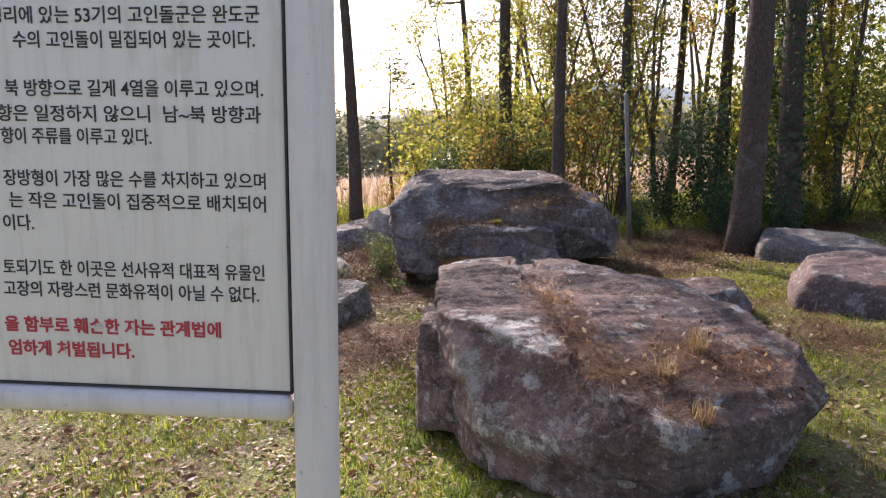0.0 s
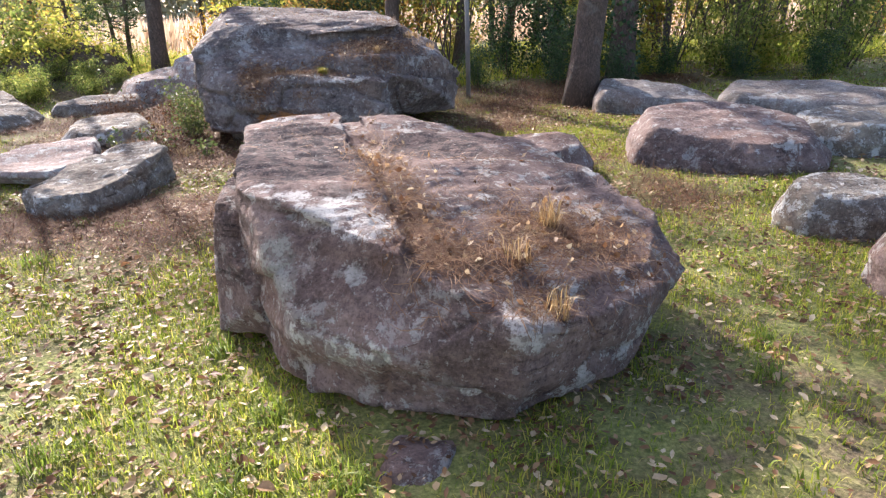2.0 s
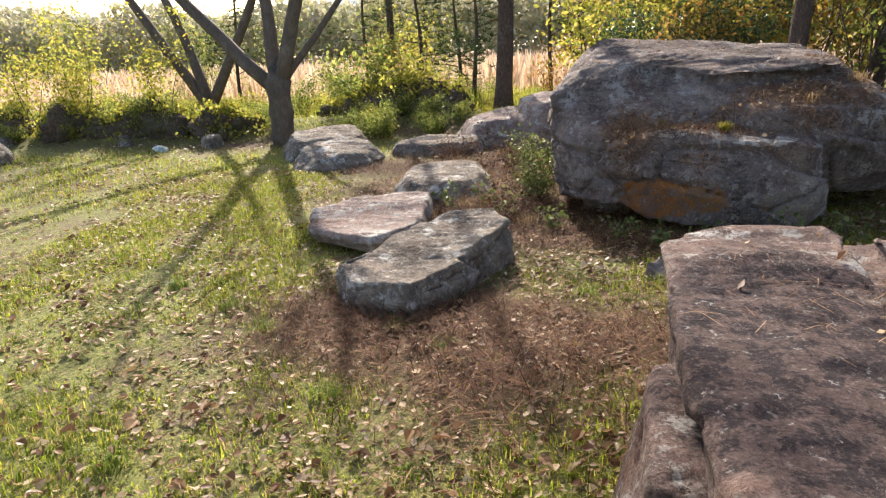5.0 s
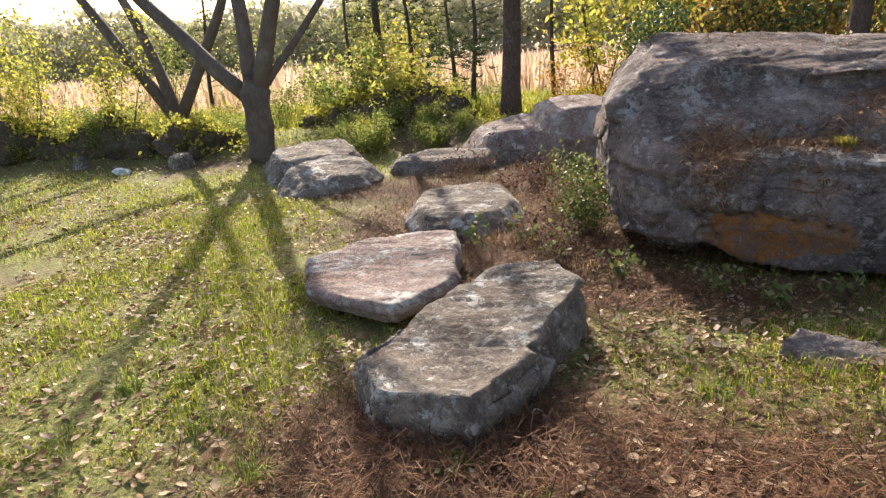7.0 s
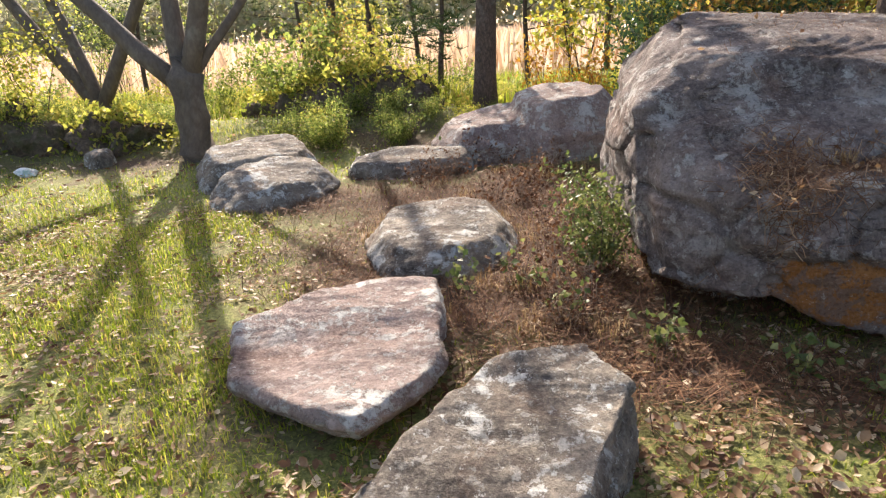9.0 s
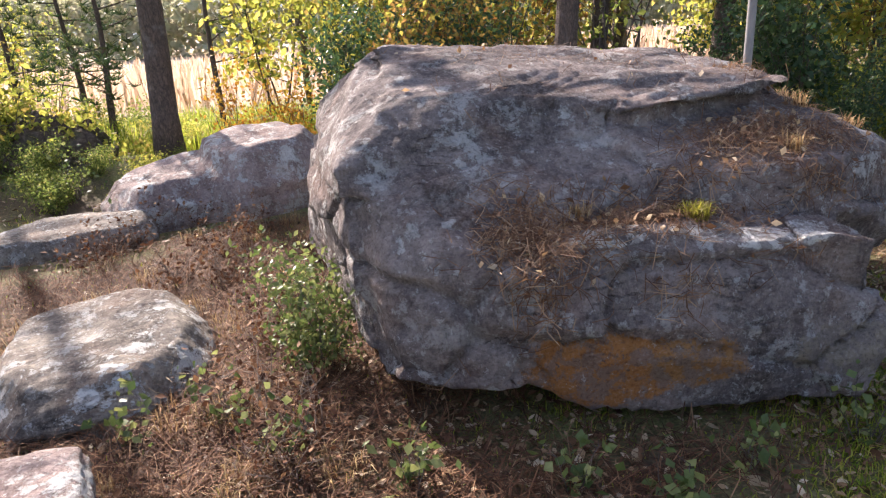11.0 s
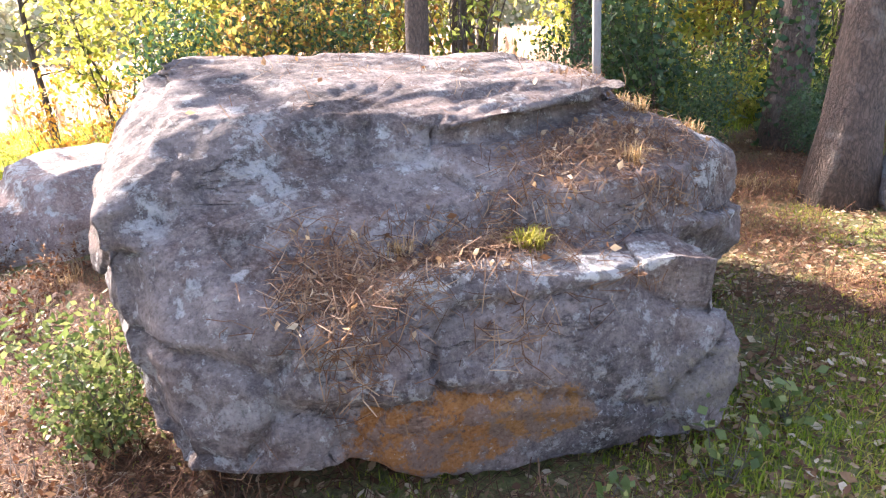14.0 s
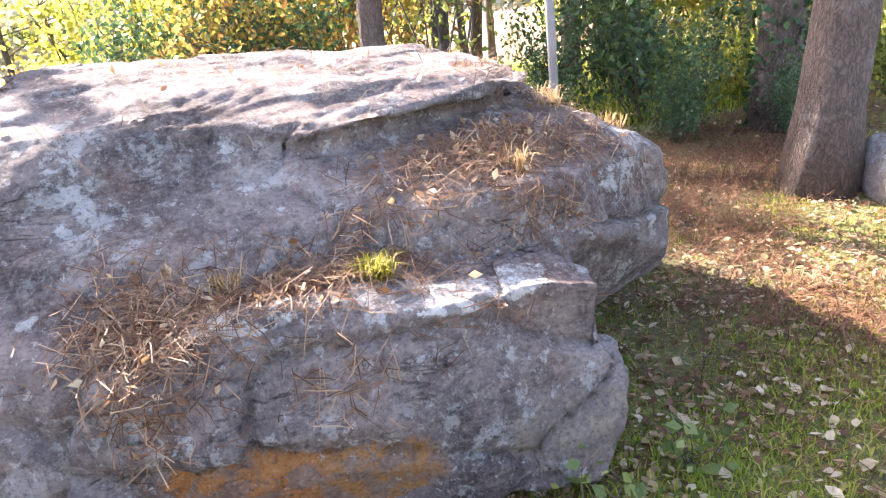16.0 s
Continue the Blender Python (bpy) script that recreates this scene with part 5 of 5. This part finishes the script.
def litter(x, y):
    s = sum(math.exp(-(((x - a) / c) ** 2 + ((y - b) / d) ** 2) * 1.2) for a, b, c, d in LITTER_SPOTS)
    return min(1.0, s * (0.75 + 0.5 * noise.noise((x * 2, y * 2, 9))))


LITTER = Field(litter)
ground_mesh = bpy.data.objects["ground"].data
xyz = np.empty(len(ground_mesh.vertices) * 3, np.float32)
ground_mesh.vertices.foreach_get("co", xyz)
xyz = xyz.reshape(-1, 3)
inside = (np.abs(xyz[:, 0] - 1) < 14) & (xyz[:, 1] > -3) & (xyz[:, 1] < 19)
ground_mesh.attributes.new("litter", "FLOAT", "POINT").data.foreach_set("value", np.where(inside, LITTER.at(xyz[:, 0], xyz[:, 1]), 0.0).astype(np.float32))
PATCH = Field(lambda x, y: 0.5 + 0.75 * noise.fractal((x * 1.1, y * 1.1, 2.5), 0.8, 2.1, 4))


def scatter(n, rng, x0, x1, y0, y1):
    return rng.uniform(x0, x1, n), rng.uniform(y0, y1, n)


def soft_rim(x, y, box, rng, wide):
    """Keeps fewer and fewer points towards an uneven rim of the box."""
    x0, x1, y0, y1 = box
    rim = np.minimum(np.minimum(x - x0, x1 - x), np.minimum(y - y0, y1 - y))
    rim = rim - 0.9 * wide * np.clip(PATCH.at(x * 0.6 + 2.0, y * 0.6 + 1.0), 0, 1)
    return rng.uniform(0, 1, len(x)) < np.clip(rim / wide, 0, 1) ** 1.5


def build_grass():
    rng = np.random.default_rng(4)
    for name, n, box, tall, wide, label in (
            ("grass", 620000, (-6.4, 6.4, 0.2, 11.6), 0.05, 0.0054, "short autumn grass mixed with fallen leaves"),
            ("grass", 250000, (-14, 15, 3.0, 16.0), 0.06, 0.0085, "short grass at the far side of the clearing"),
            ("tall_grass", 60000, (-14, 0.5, 14.7, 18.5), 0.34, 0.013, "tall yellow-green weeds and grass along the clearing's edge"),
            ("tall_grass", 40000, (2.0, 16, 11.6, 18.5), 0.22, 0.012, "rough grass under the pine trees"),
            ("grass", 60000, (-13, 13, -4.0, 5.0), 0.05, 0.009, "short grass beside the path")):
        x, y = scatter(n, rng, *box)
        p = (PATCH.at(x, y) * 0.8 + 0.45 * (PATCH.at(x * 3.1 + 5.0, y * 3.1 - 30.0) - 0.4)) * (1 - 0.92 * LITTER.at(x, y))
        p = p + 0.45 * np.exp(-((x - 2.3) / 1.3) ** 2 - ((y - 7.3) / 1.0) ** 2)
        keep = rng.uniform(0, 1, n) < np.clip((p - 0.18) * 2.6, 0.07, 1.0)
        if name == "grass":
            keep &= soft_rim(x, y, box, rng, 1.6)
        x, y, p = x[keep], y[keep], p[keep]
        n = len(x)
        base = np.stack([x, y, HEIGHT.at(x, y) - 0.004], 1)
        a = rng.uniform(0, 2 * np.pi, n)
        side = np.stack([np.cos(a), np.sin(a), np.zeros(n)], 1)
        tip = np.stack([-np.sin(a), np.cos(a), np.zeros(n)], 1)
        h = (tall * rng.uniform(0.35, 1.3, n) * (0.55 + 0.75 * np.clip(p, 0, 1.2)))[:, None]
        w = (wide * rng.uniform(0.6, 1.2, n))[:, None]
        lay = rng.uniform(0.1, 1.3, n)[:, None]
        up = np.array([[0, 0, 1.0]])
        mid = base + up * h * 0.62 + tip * h * lay * 0.35
        end = base + up * h * (1.1 - 0.4 * lay) + tip * h * lay
        v = np.stack([base - side * w / 2, base + side * w / 2, mid + side * w * 0.4, mid - side * w * 0.4, end], 1).reshape(-1, 3)
        i = np.arange(n)[:, None] * 5
        f = np.concatenate([np.concatenate([i, i + 1, i + 2], 1), np.concatenate([i, i + 2, i + 3], 1), np.concatenate([i + 3, i + 2, i + 4], 1)], 0)
        tagged(raw(name, v, f, GRASS), label, "grass", kind="stuff")


def build_fallen_leaves():
    rng = np.random.default_rng(6)
    for n, box, size in ((180000, (-6.6, 6.6, 0.2, 11.6), 0.029), (70000, (-14, 14, 3.0, 16.0), 0.042), (6000, (-12, 12, -4, 5.0), 0.045)):
        x, y = scatter(n, rng, *box)
        keep = rng.uniform(0, 1, n) < (0.2 + 1.1 * noise_keep(x * 1.7, y * 1.7 - 4.0) ** 1.6) * (1 - 0.5 * LITTER.at(x, y))
        keep &= soft_rim(x, y, box, rng, 1.6)
        x, y = x[keep], y[keep]
        n = len(x)
        c = np.stack([x, y, HEIGHT.at(x, y) + rng.uniform(0.006, 0.034, n)], 1)
        a = rng.uniform(0, 2 * np.pi, n)
        tilt = rng.normal(0, 0.26, n)
        d = np.stack([np.cos(a) * np.cos(tilt), np.sin(a) * np.cos(tilt), np.sin(tilt)], 1)
        u = np.stack([-np.sin(a), np.cos(a), rng.normal(0, 0.35, n)], 1)
        w = np.cross(d, u)
        s = (size * rng.uniform(0.4, 1.7, n))[:, None]
        curl = rng.uniform(0.03, 0.18, n)[:, None]
        wd = rng.uniform(0.15, 0.36, n)[:, None]
        v = np.stack([c - d * s * 0.5 + w * s * curl * 0.5, c + u * s * wd - d * s * 0.12 + w * s * curl, c + u * s * wd * 0.8 + d * s * 0.2 + w * s * curl, c + d * s * 0.55 + w * s * curl,
                      c - u * s * wd * 0.8 + d * s * 0.2 + w * s * curl, c - u * s * wd - d * s * 0.12 + w * s * curl, c + d * s * 0.05], 1).reshape(-1, 3)
        i = np.arange(n)[:, None] * 7
        f = np.concatenate([np.concatenate([i + 6, i + k, i + (k + 1) % 6], 1) for k in range(6)], 0)
        tagged(raw("fallen_leaves", v, f, DRY_LEAF), "dry brown and tan leaves scattered over the grass", "leaves", kind="stuff")


def noise_keep(x, y):
    return np.clip(PATCH.at(x + 3.3, y - 1.7) * 0.8 + 0.5 * LITTER.at(x, y), 0, 1)


def needle_strips(base, up, rng, length, wide, stand=0.25):
    """Dry needles lying about on points with surface normals up."""
    n = len(base)
    d = rng.normal(size=(n, 3))
    d -= up * np.sum(d * up, 1, keepdims=True)
    d /= np.linalg.norm(d, axis=1, keepdims=True) + 1e-6
    d = d + up * rng.normal(0, stand, n)[:, None]
    s = np.cross(d, up)
    s /= np.linalg.norm(s, axis=1, keepdims=True) + 1e-6
    L = (length * rng.uniform(0.5, 1.3, n))[:, None]
    bow = s * L * rng.normal(0, 0.14, n)[:, None] + up * L * rng.uniform(0.0, 0.12, n)[:, None]
    w = wide * 0.5
    a, b, c = base - d * L * 0.5, base + bow, base + d * L * 0.5
    v = np.stack([a - s * w, a + s * w, b + s * w, b - s * w, c], 1).reshape(-1, 3)
    i = np.arange(n)[:, None] * 5
    f = np.concatenate([np.concatenate([i, i + 1, i + 2], 1), np.concatenate([i, i + 2, i + 3], 1), np.concatenate([i + 3, i + 2, i + 4], 1)], 0)
    return v, f


def build_needles():
    rng = np.random.default_rng(8)
    # on the ground, thick where the pines drop them
    x, y = scatter(260000, rng, -4, 7, 4, 11.5)
    keep = rng.uniform(0, 1, len(x)) < np.clip(LITTER.at(x, y), 0, 1) ** 1.3
    x, y = x[keep], y[keep]
    base = np.stack([x, y, HEIGHT.at(x, y) + rng.uniform(0.0, 0.03, len(x)) + 0.05 * np.clip(PATCH.at(x * 2, y * 2), 0, 1) * rng.uniform(0.2, 1, len(x))], 1)
    v, f = needle_strips(base, np.tile([[0, 0, 1.0]], (len(x), 1)), rng, 0.14, 0.0036, 0.45)
    tagged(raw("pine_needle_litter", v, f, NEEDLE), "brown pine needle litter in drifts on the ground", "pine needles", kind="stuff")
    # on the two great stones
    caps = [o for o in scene.objects if o.name.startswith("dolmen_capstone")]
    bpy.context.view_layer.update()
    for ob, spots, label in (
            (caps[0], ((0.68, 3.25, 0.14, 0.35, 800), (0.66, 3.8, 0.16, 0.5, 900), (0.68, 4.5, 0.16, 0.5, 500), (1.25, 3.25, 0.25, 0.25, 1100), (1.5, 3.2, 0.3, 0.3, 900), (0.8, 3.05, 0.2, 0.15, 700), (1.05, 2.9, 0.16, 0.3, 300), (1.3, 3.9, 0.5, 0.5, 160), (0.95, 2.72, 0.12, 0.14, 140), (0.3, 4.7, 0.3, 0.4, 60)),
             "dry pine needles heaped on the reddish capstone"),
            (caps[1], ((0.35, 8.2, 0.5, 0.12, 700), (0.65, 8.17, 0.3, 0.13, 600), (0.0, 8.22, 0.16, 0.14, 400), (1.15, 8.4, 0.3, 0.16, 900), (1.5, 8.42, 0.35, 0.16, 600), (0.6, 8.0, 0.4, 0.1, 60), (1.7, 8.9, 0.35, 0.3, 380), (0.6, 9.3, 0.9, 0.5, 240)),
             "dry pine needles caught on the ledges of the giant capstone")):
        pts, ups = [], []
        for cx, cy, sx, sy, n in spots:
            for k in range(n):
                px, py = cx + float(rng.normal()) * sx * 0.6, cy + float(rng.normal()) * sy * 0.6
                hit, at, nor, _ = ob.ray_cast((px, py, 3.0), (0, 0, -1))
                if hit and nor.z > 0.25:
                    pts.append(at + nor * float(rng.uniform(0.001, 0.022)))
                    ups.append(nor)
        if ob == caps[1]:
            for cx, cz, sx, sz, n in ((-0.04, 0.42, 0.12, 0.2, 260), (0.12, 0.50, 0.2, 0.08, 160), (0.5, 0.30, 0.14, 0.14, 60), (1.1, 0.36, 0.24, 0.1, 70), (1.35, 0.62, 0.25, 0.1, 120)):
                for k in range(n):
                    hit, at, nor, _ = ob.ray_cast((cx + float(rng.normal()) * sx * 0.6, 6.5, cz + 0.45 + float(rng.normal()) * sz * 0.6), Vector((0, 1, -0.25)).normalized())
                    if hit and at.y < 9:
                        pts.append(at + nor * float(rng.uniform(0.001, 0.018)))
                        ups.append(nor)
        front = ob == caps[0]
        v, f = needle_strips(np.array(pts), np.array(ups), rng, 0.12, 0.0026 if front else 0.0032, 0.16 if front else 0.34)
        tagged(raw("pine_needle_heap", v, f, NEEDLE_HEAP), label, "pine needles", kind="stuff")
        pick = rng.integers(0, len(pts), len(pts) // 12)
        v, f = leaves(np.array(pts)[pick] + np.array(ups)[pick] * 0.004, 0.036, rng, 0.0, 0.6)
        tagged(raw("fallen_leaves", v, f, DRY_LEAF), "curled dry leaves lying on the capstone", "leaves", kind="stuff")


def grass_tuft(name, at, n, tall, mat, label, seed, wide=0.004, spread=0.05):
    rng = np.random.default_rng(seed)
    a = rng.uniform(0, 2 * np.pi, n)
    r = spread * np.sqrt(rng.uniform(0, 1, n))
    base = np.stack([np.cos(a) * r, np.sin(a) * r, np.full(n, -0.01)], 1)
    b = rng.uniform(0, 2 * np.pi, n)
    out = np.stack([np.cos(b), np.sin(b), np.zeros(n)], 1)
    side = np.stack([-np.sin(b), np.cos(b), np.zeros(n)], 1)
    h = (tall * rng.uniform(0.5, 1.2, n))[:, None]
    lay = rng.uniform(0.15, 1.0, n)[:, None]
    up = np.array([[0, 0, 1.0]])
    mid, end = base + up * h * 0.65 + out * h * lay * 0.35, base + up * h * (1.1 - 0.55 * lay) + out * h * lay
    w = wide / 2
    v = np.stack([base - side * w, base + side * w, mid + side * w, mid - side * w, end], 1).reshape(-1, 3)
    i = np.arange(n)[:, None] * 5
    f = np.concatenate([np.concatenate([i, i + 1, i + 2], 1), np.concatenate([i, i + 2, i + 3], 1), np.concatenate([i + 3, i + 2, i + 4], 1)], 0)
    ob = raw(name, v, f, mat)
    ob.location = at
    return tagged(ob, label, "grass tuft")


def build_tufts():
    caps = [o for o in scene.objects if o.name.startswith("dolmen_capstone")]

    def top(ob, x, y):
        hit, at, nor, _ = ob.ray_cast((x, y, 3.0), (0, 0, -1))
        return at if hit else (x, y, 0.3)
    straw = leaf_material("straw_grass", [(0.0, (0.30, 0.17, 0.07)), (0.5, (0.42, 0.28, 0.13)), (1.0, (0.5, 0.38, 0.2))], 0.4)
    moss = leaf_material("yellow_green_tuft", [(0.0, (0.22, 0.22, 0.03)), (1.0, (0.45, 0.40, 0.06))], 0.5)
    fresh = leaf_material("fresh_grass", [(0.0, (0.10, 0.17, 0.025)), (1.0, (0.26, 0.33, 0.05))], 0.5)
    grass_tuft("grass_tuft", top(caps[0], 1.28, 3.32), 70, 0.17, straw, "dry straw-coloured grass tuft on the reddish capstone", 1)
    grass_tuft("grass_tuft", top(caps[0], 1.02, 3.0), 40, 0.13, straw, "dry straw-coloured grass tuft on the reddish capstone", 2)
    grass_tuft("grass_tuft", top(caps[0], 1.07, 2.72), 45, 0.13, straw, "dry straw-coloured grass tuft on the reddish capstone", 5)
    grass_tuft("grass_tuft", top(caps[1], 0.68, 8.11), 240, 0.085, moss, "bright yellow-green grass tuft on the ledge", 3)
    grass_tuft("grass_tuft", top(caps[1], 0.25, 8.28), 60, 0.07, straw, "dry grass tuft on the ledge", 4)
    for x, y, sd in ((1.75, 8.75, 6), (2.0, 8.65, 7), (1.9, 9.0, 8), (1.3, 8.3, 9)):
        grass_tuft("grass_tuft", top(caps[1], x, y), 60, 0.1, straw, "dry grass hanging over the giant capstone's edge", sd)
    rnd = random.Random(9)
    for x, y in [(-0.27, 3.9), (-0.3, 4.15), (-0.22, 3.6), (-0.7, 3.0), (0.0, 3.0), (2.0, 2.7), (2.2, 3.0), (0.25, 2.55), (-0.9, 4.7), (-0.3, 6.5)] + [(rnd.uniform(-3.5, 0.2), rnd.uniform(2.2, 7)) for _ in range(26)]:
        grass_tuft("grass_tuft", on_ground(x, y), 70, rnd.uniform(0.06, 0.12), fresh, "fresh green grass tuft in the clearing", rnd.randint(20, 999), 0.005, 0.07)
    for k in range(46):
        x, y = (rnd.uniform(-2.4, -0.6), rnd.uniform(7.9, 11.5)) if k % 3 else (rnd.uniform(2.6, 5.0), rnd.uniform(8.2, 10.2))
        grass_tuft("grass_tuft", on_ground(x, y), 60, rnd.uniform(0.08, 0.17), straw, "dry brown grass tuft in the pine litter", rnd.randint(1000, 9999), 0.004, 0.1)
    # young plants under the giant stone's front edge and round the small stones
    for x, y, s in ((-0.1, 7.65, 0.2), (0.55, 7.55, 0.22), (1.0, 7.5, 0.22), (1.45, 7.6, 0.2), (0.2, 7.5, 0.16), (-0.6, 7.85, 0.22), (-1.25, 8.55, 0.25), (-1.6, 8.5, 0.22), (-1.05, 8.2, 0.25), (-2.6, 13.0, 0.5), (-3.4, 13.1, 0.5), (-1.95, 12.2, 0.3), (-0.8, 9.6, 0.3)):
        shrub("seedling", on_ground(x, y), s, s * 1.2, 60, 0.045, LEAF_SMALL, "low green leafy seedling near the stones", int(x * 100) + 900, 5, "plant", 0.0, None, 0.75)


def build_single_leaves():
    """Leaves near the path, each by itself, on a few shared shapes."""
    rnd = random.Random(77)
    mat = leaf_material("single_fallen_leaves", [(0.0, (0.13, 0.06, 0.03)), (0.4, (0.26, 0.15, 0.08)), (0.75, (0.40, 0.28, 0.17)), (1.0, (0.56, 0.46, 0.33))], 0.3, 0.45, "object")
    ground = bpy.data.objects["ground"]
    shapes = []
    for k in range(6):
        bm = bmesh.new()
        curl, wide = rnd.uniform(0.1, 0.35), rnd.uniform(0.26, 0.4)
        rib = [bm.verts.new((u, 0, 0.02 * math.sin(u * 5 + k))) for u in (-0.5, -0.2, 0.1, 0.35, 0.56)]
        for sgn in (1, -1):
            rim = [bm.verts.new((u + rnd.uniform(-.03, .03), sgn * wide * w, curl * w + rnd.uniform(-.04, .04))) for u, w in ((-0.22, 0.85), (0.08, 1.0), (0.34, 0.6))]
            for q in ((rib[0], rib[1], rim[0]), (rib[1], rib[2], rim[1], rim[0]), (rib[2], rib[3], rim[2], rim[1]), (rib[3], rib[4], rim[2])):
                bm.faces.new(q if sgn > 0 else q[::-1])
        me = bpy.data.meshes.new("fallen_leaf")
        bm.to_mesh(me)
        bm.free()
        me.materials.append(mat)
        shapes.append(me)
    for i in range(280):
        x, y = rnd.uniform(-2.6, 0.0), rnd.uniform(2.3, 5.0)
        ob = new("fallen_leaf", rnd.choice(shapes))
        s = rnd.uniform(0.035, 0.075)
        ob.parent = ground
        ob.matrix_basis = pose(*on_ground(x, y, rnd.uniform(0.02, 0.04)), rnd.uniform(-28, 28), rnd.uniform(-28, 28), rnd.uniform(0, 360)) @ Matrix.Diagonal((s, s, s, 1))


def build_scrap():
    """A crumpled scrap of plastic lying at the clearing's edge."""
    bm = bmesh.new()
    bmesh.ops.create_icosphere(bm, subdivisions=3, radius=0.09)
    for v in bm.verts:
        k = 1 + 0.55 * noise.noise(v.co * 14) + 0.3 * noise.noise(v.co * 31)
        v.co = Vector((v.co.x * k * 1.2, v.co.y * k, max(-0.03, v.co.z * k * 0.7)))
    m, nt, bsdf, out = material("crumpled_plastic")
    nt.links.new(ramp(nt, noise_tex(nt, coords(nt), 9, 4), [(0.45, (0.75, 0.77, 0.76)), (0.58, (0.30, 0.42, 0.38))]), bsdf.inputs["Base Color"])
    bsdf.inputs["Roughness"].default_value = 0.35
    ob = link("plastic_scrap", bm, m)
    ob.location = on_ground(-6.95, 11.95, 0.03)
    tagged(ob, "crumpled white and green plastic scrap on the ground", "litter")


build_scrap()
build_grass()
build_fallen_leaves()
build_single_leaves()
build_needles()
build_tufts()


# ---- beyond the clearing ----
# Distance haze is put into these leaf colours, hence the washed-out greens.
FAR_LEAF = leaf_material("haze_tinted_far_leaves", [(0.0, (0.40, 0.43, 0.27)), (0.5, (0.48, 0.48, 0.32)), (1.0, (0.55, 0.50, 0.38))], 0.4)


def build_far():
    rng = np.random.default_rng(15)
    n = 16000
    x, y = rng.uniform(-60, 45, n), 21 + 40 * rng.uniform(0, 1, n) ** 1.6
    z = np.array([ground_z(float(a), float(b)) for a, b in zip(x, y)])
    h, w = rng.uniform(0.5, 1.2, n)[:, None], rng.uniform(0.02, 0.06, n)[:, None]
    a = rng.uniform(0, 6.28, n)
    side = np.stack([np.cos(a), np.sin(a), np.zeros(n)], 1)
    base = np.stack([x, y, z], 1)
    lean = np.stack([rng.normal(0, .25, n), rng.normal(0, .25, n), np.ones(n)], 1)
    v = np.stack([base - side * w, base + side * w, base + lean * h * 0.7 + side * w * 1.6, base + lean * h], 1).reshape(-1, 3)
    i = np.arange(n)[:, None] * 4
    f = np.concatenate([np.concatenate([i, i + 1, i + 2], 1), np.concatenate([i, i + 2, i + 3], 1)], 0)
    tagged(raw("reeds", v, f, REED), "pale tan dry reeds in the field beyond the trees", "reeds", kind="stuff")
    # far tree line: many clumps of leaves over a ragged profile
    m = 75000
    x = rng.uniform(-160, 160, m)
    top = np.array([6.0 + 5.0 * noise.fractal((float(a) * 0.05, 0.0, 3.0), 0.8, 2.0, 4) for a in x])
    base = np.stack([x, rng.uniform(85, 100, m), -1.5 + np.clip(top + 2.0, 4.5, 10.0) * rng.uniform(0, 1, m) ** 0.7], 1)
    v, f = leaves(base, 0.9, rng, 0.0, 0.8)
    tagged(raw("far_woods", v, f, FAR_LEAF), "distant line of green trees behind the field, paled by painted haze", "woods", kind="stuff")
    # hills
    xs = np.linspace(-1500, 1500, 90)
    prof = np.array([70 + 55 * noise.fractal((float(a) * 0.0022, 1.0, 0.0), 0.9, 2.0, 4) for a in xs])
    rows = []
    for t, k in ((0.0, 0.0), (0.35, 0.4), (0.7, 0.85), (1.0, 1.0)):
        rows.append(np.stack([xs, np.full_like(xs, 900 + 260 * t), -3 + prof * k], 1))
    vv = np.concatenate(rows)
    idx = np.arange(len(vv)).reshape(4, 90)
    ff = np.stack([idx[:-1, :-1], idx[:-1, 1:], idx[1:, 1:], idx[1:, :-1]], -1).reshape(-1, 4)
    # Aerial haze is painted into the hill's pale blue-grey colour.
    hm, nt, bsdf, out = material("haze_tinted_hill")
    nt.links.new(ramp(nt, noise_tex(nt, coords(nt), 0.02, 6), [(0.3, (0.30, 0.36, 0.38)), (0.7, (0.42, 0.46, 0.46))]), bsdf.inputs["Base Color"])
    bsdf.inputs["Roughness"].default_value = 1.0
    tagged(raw("backdrop_hill", vv, ff, hm, smooth=True), "hill on the horizon, pale with painted haze", "hill", kind="structure")


build_far()
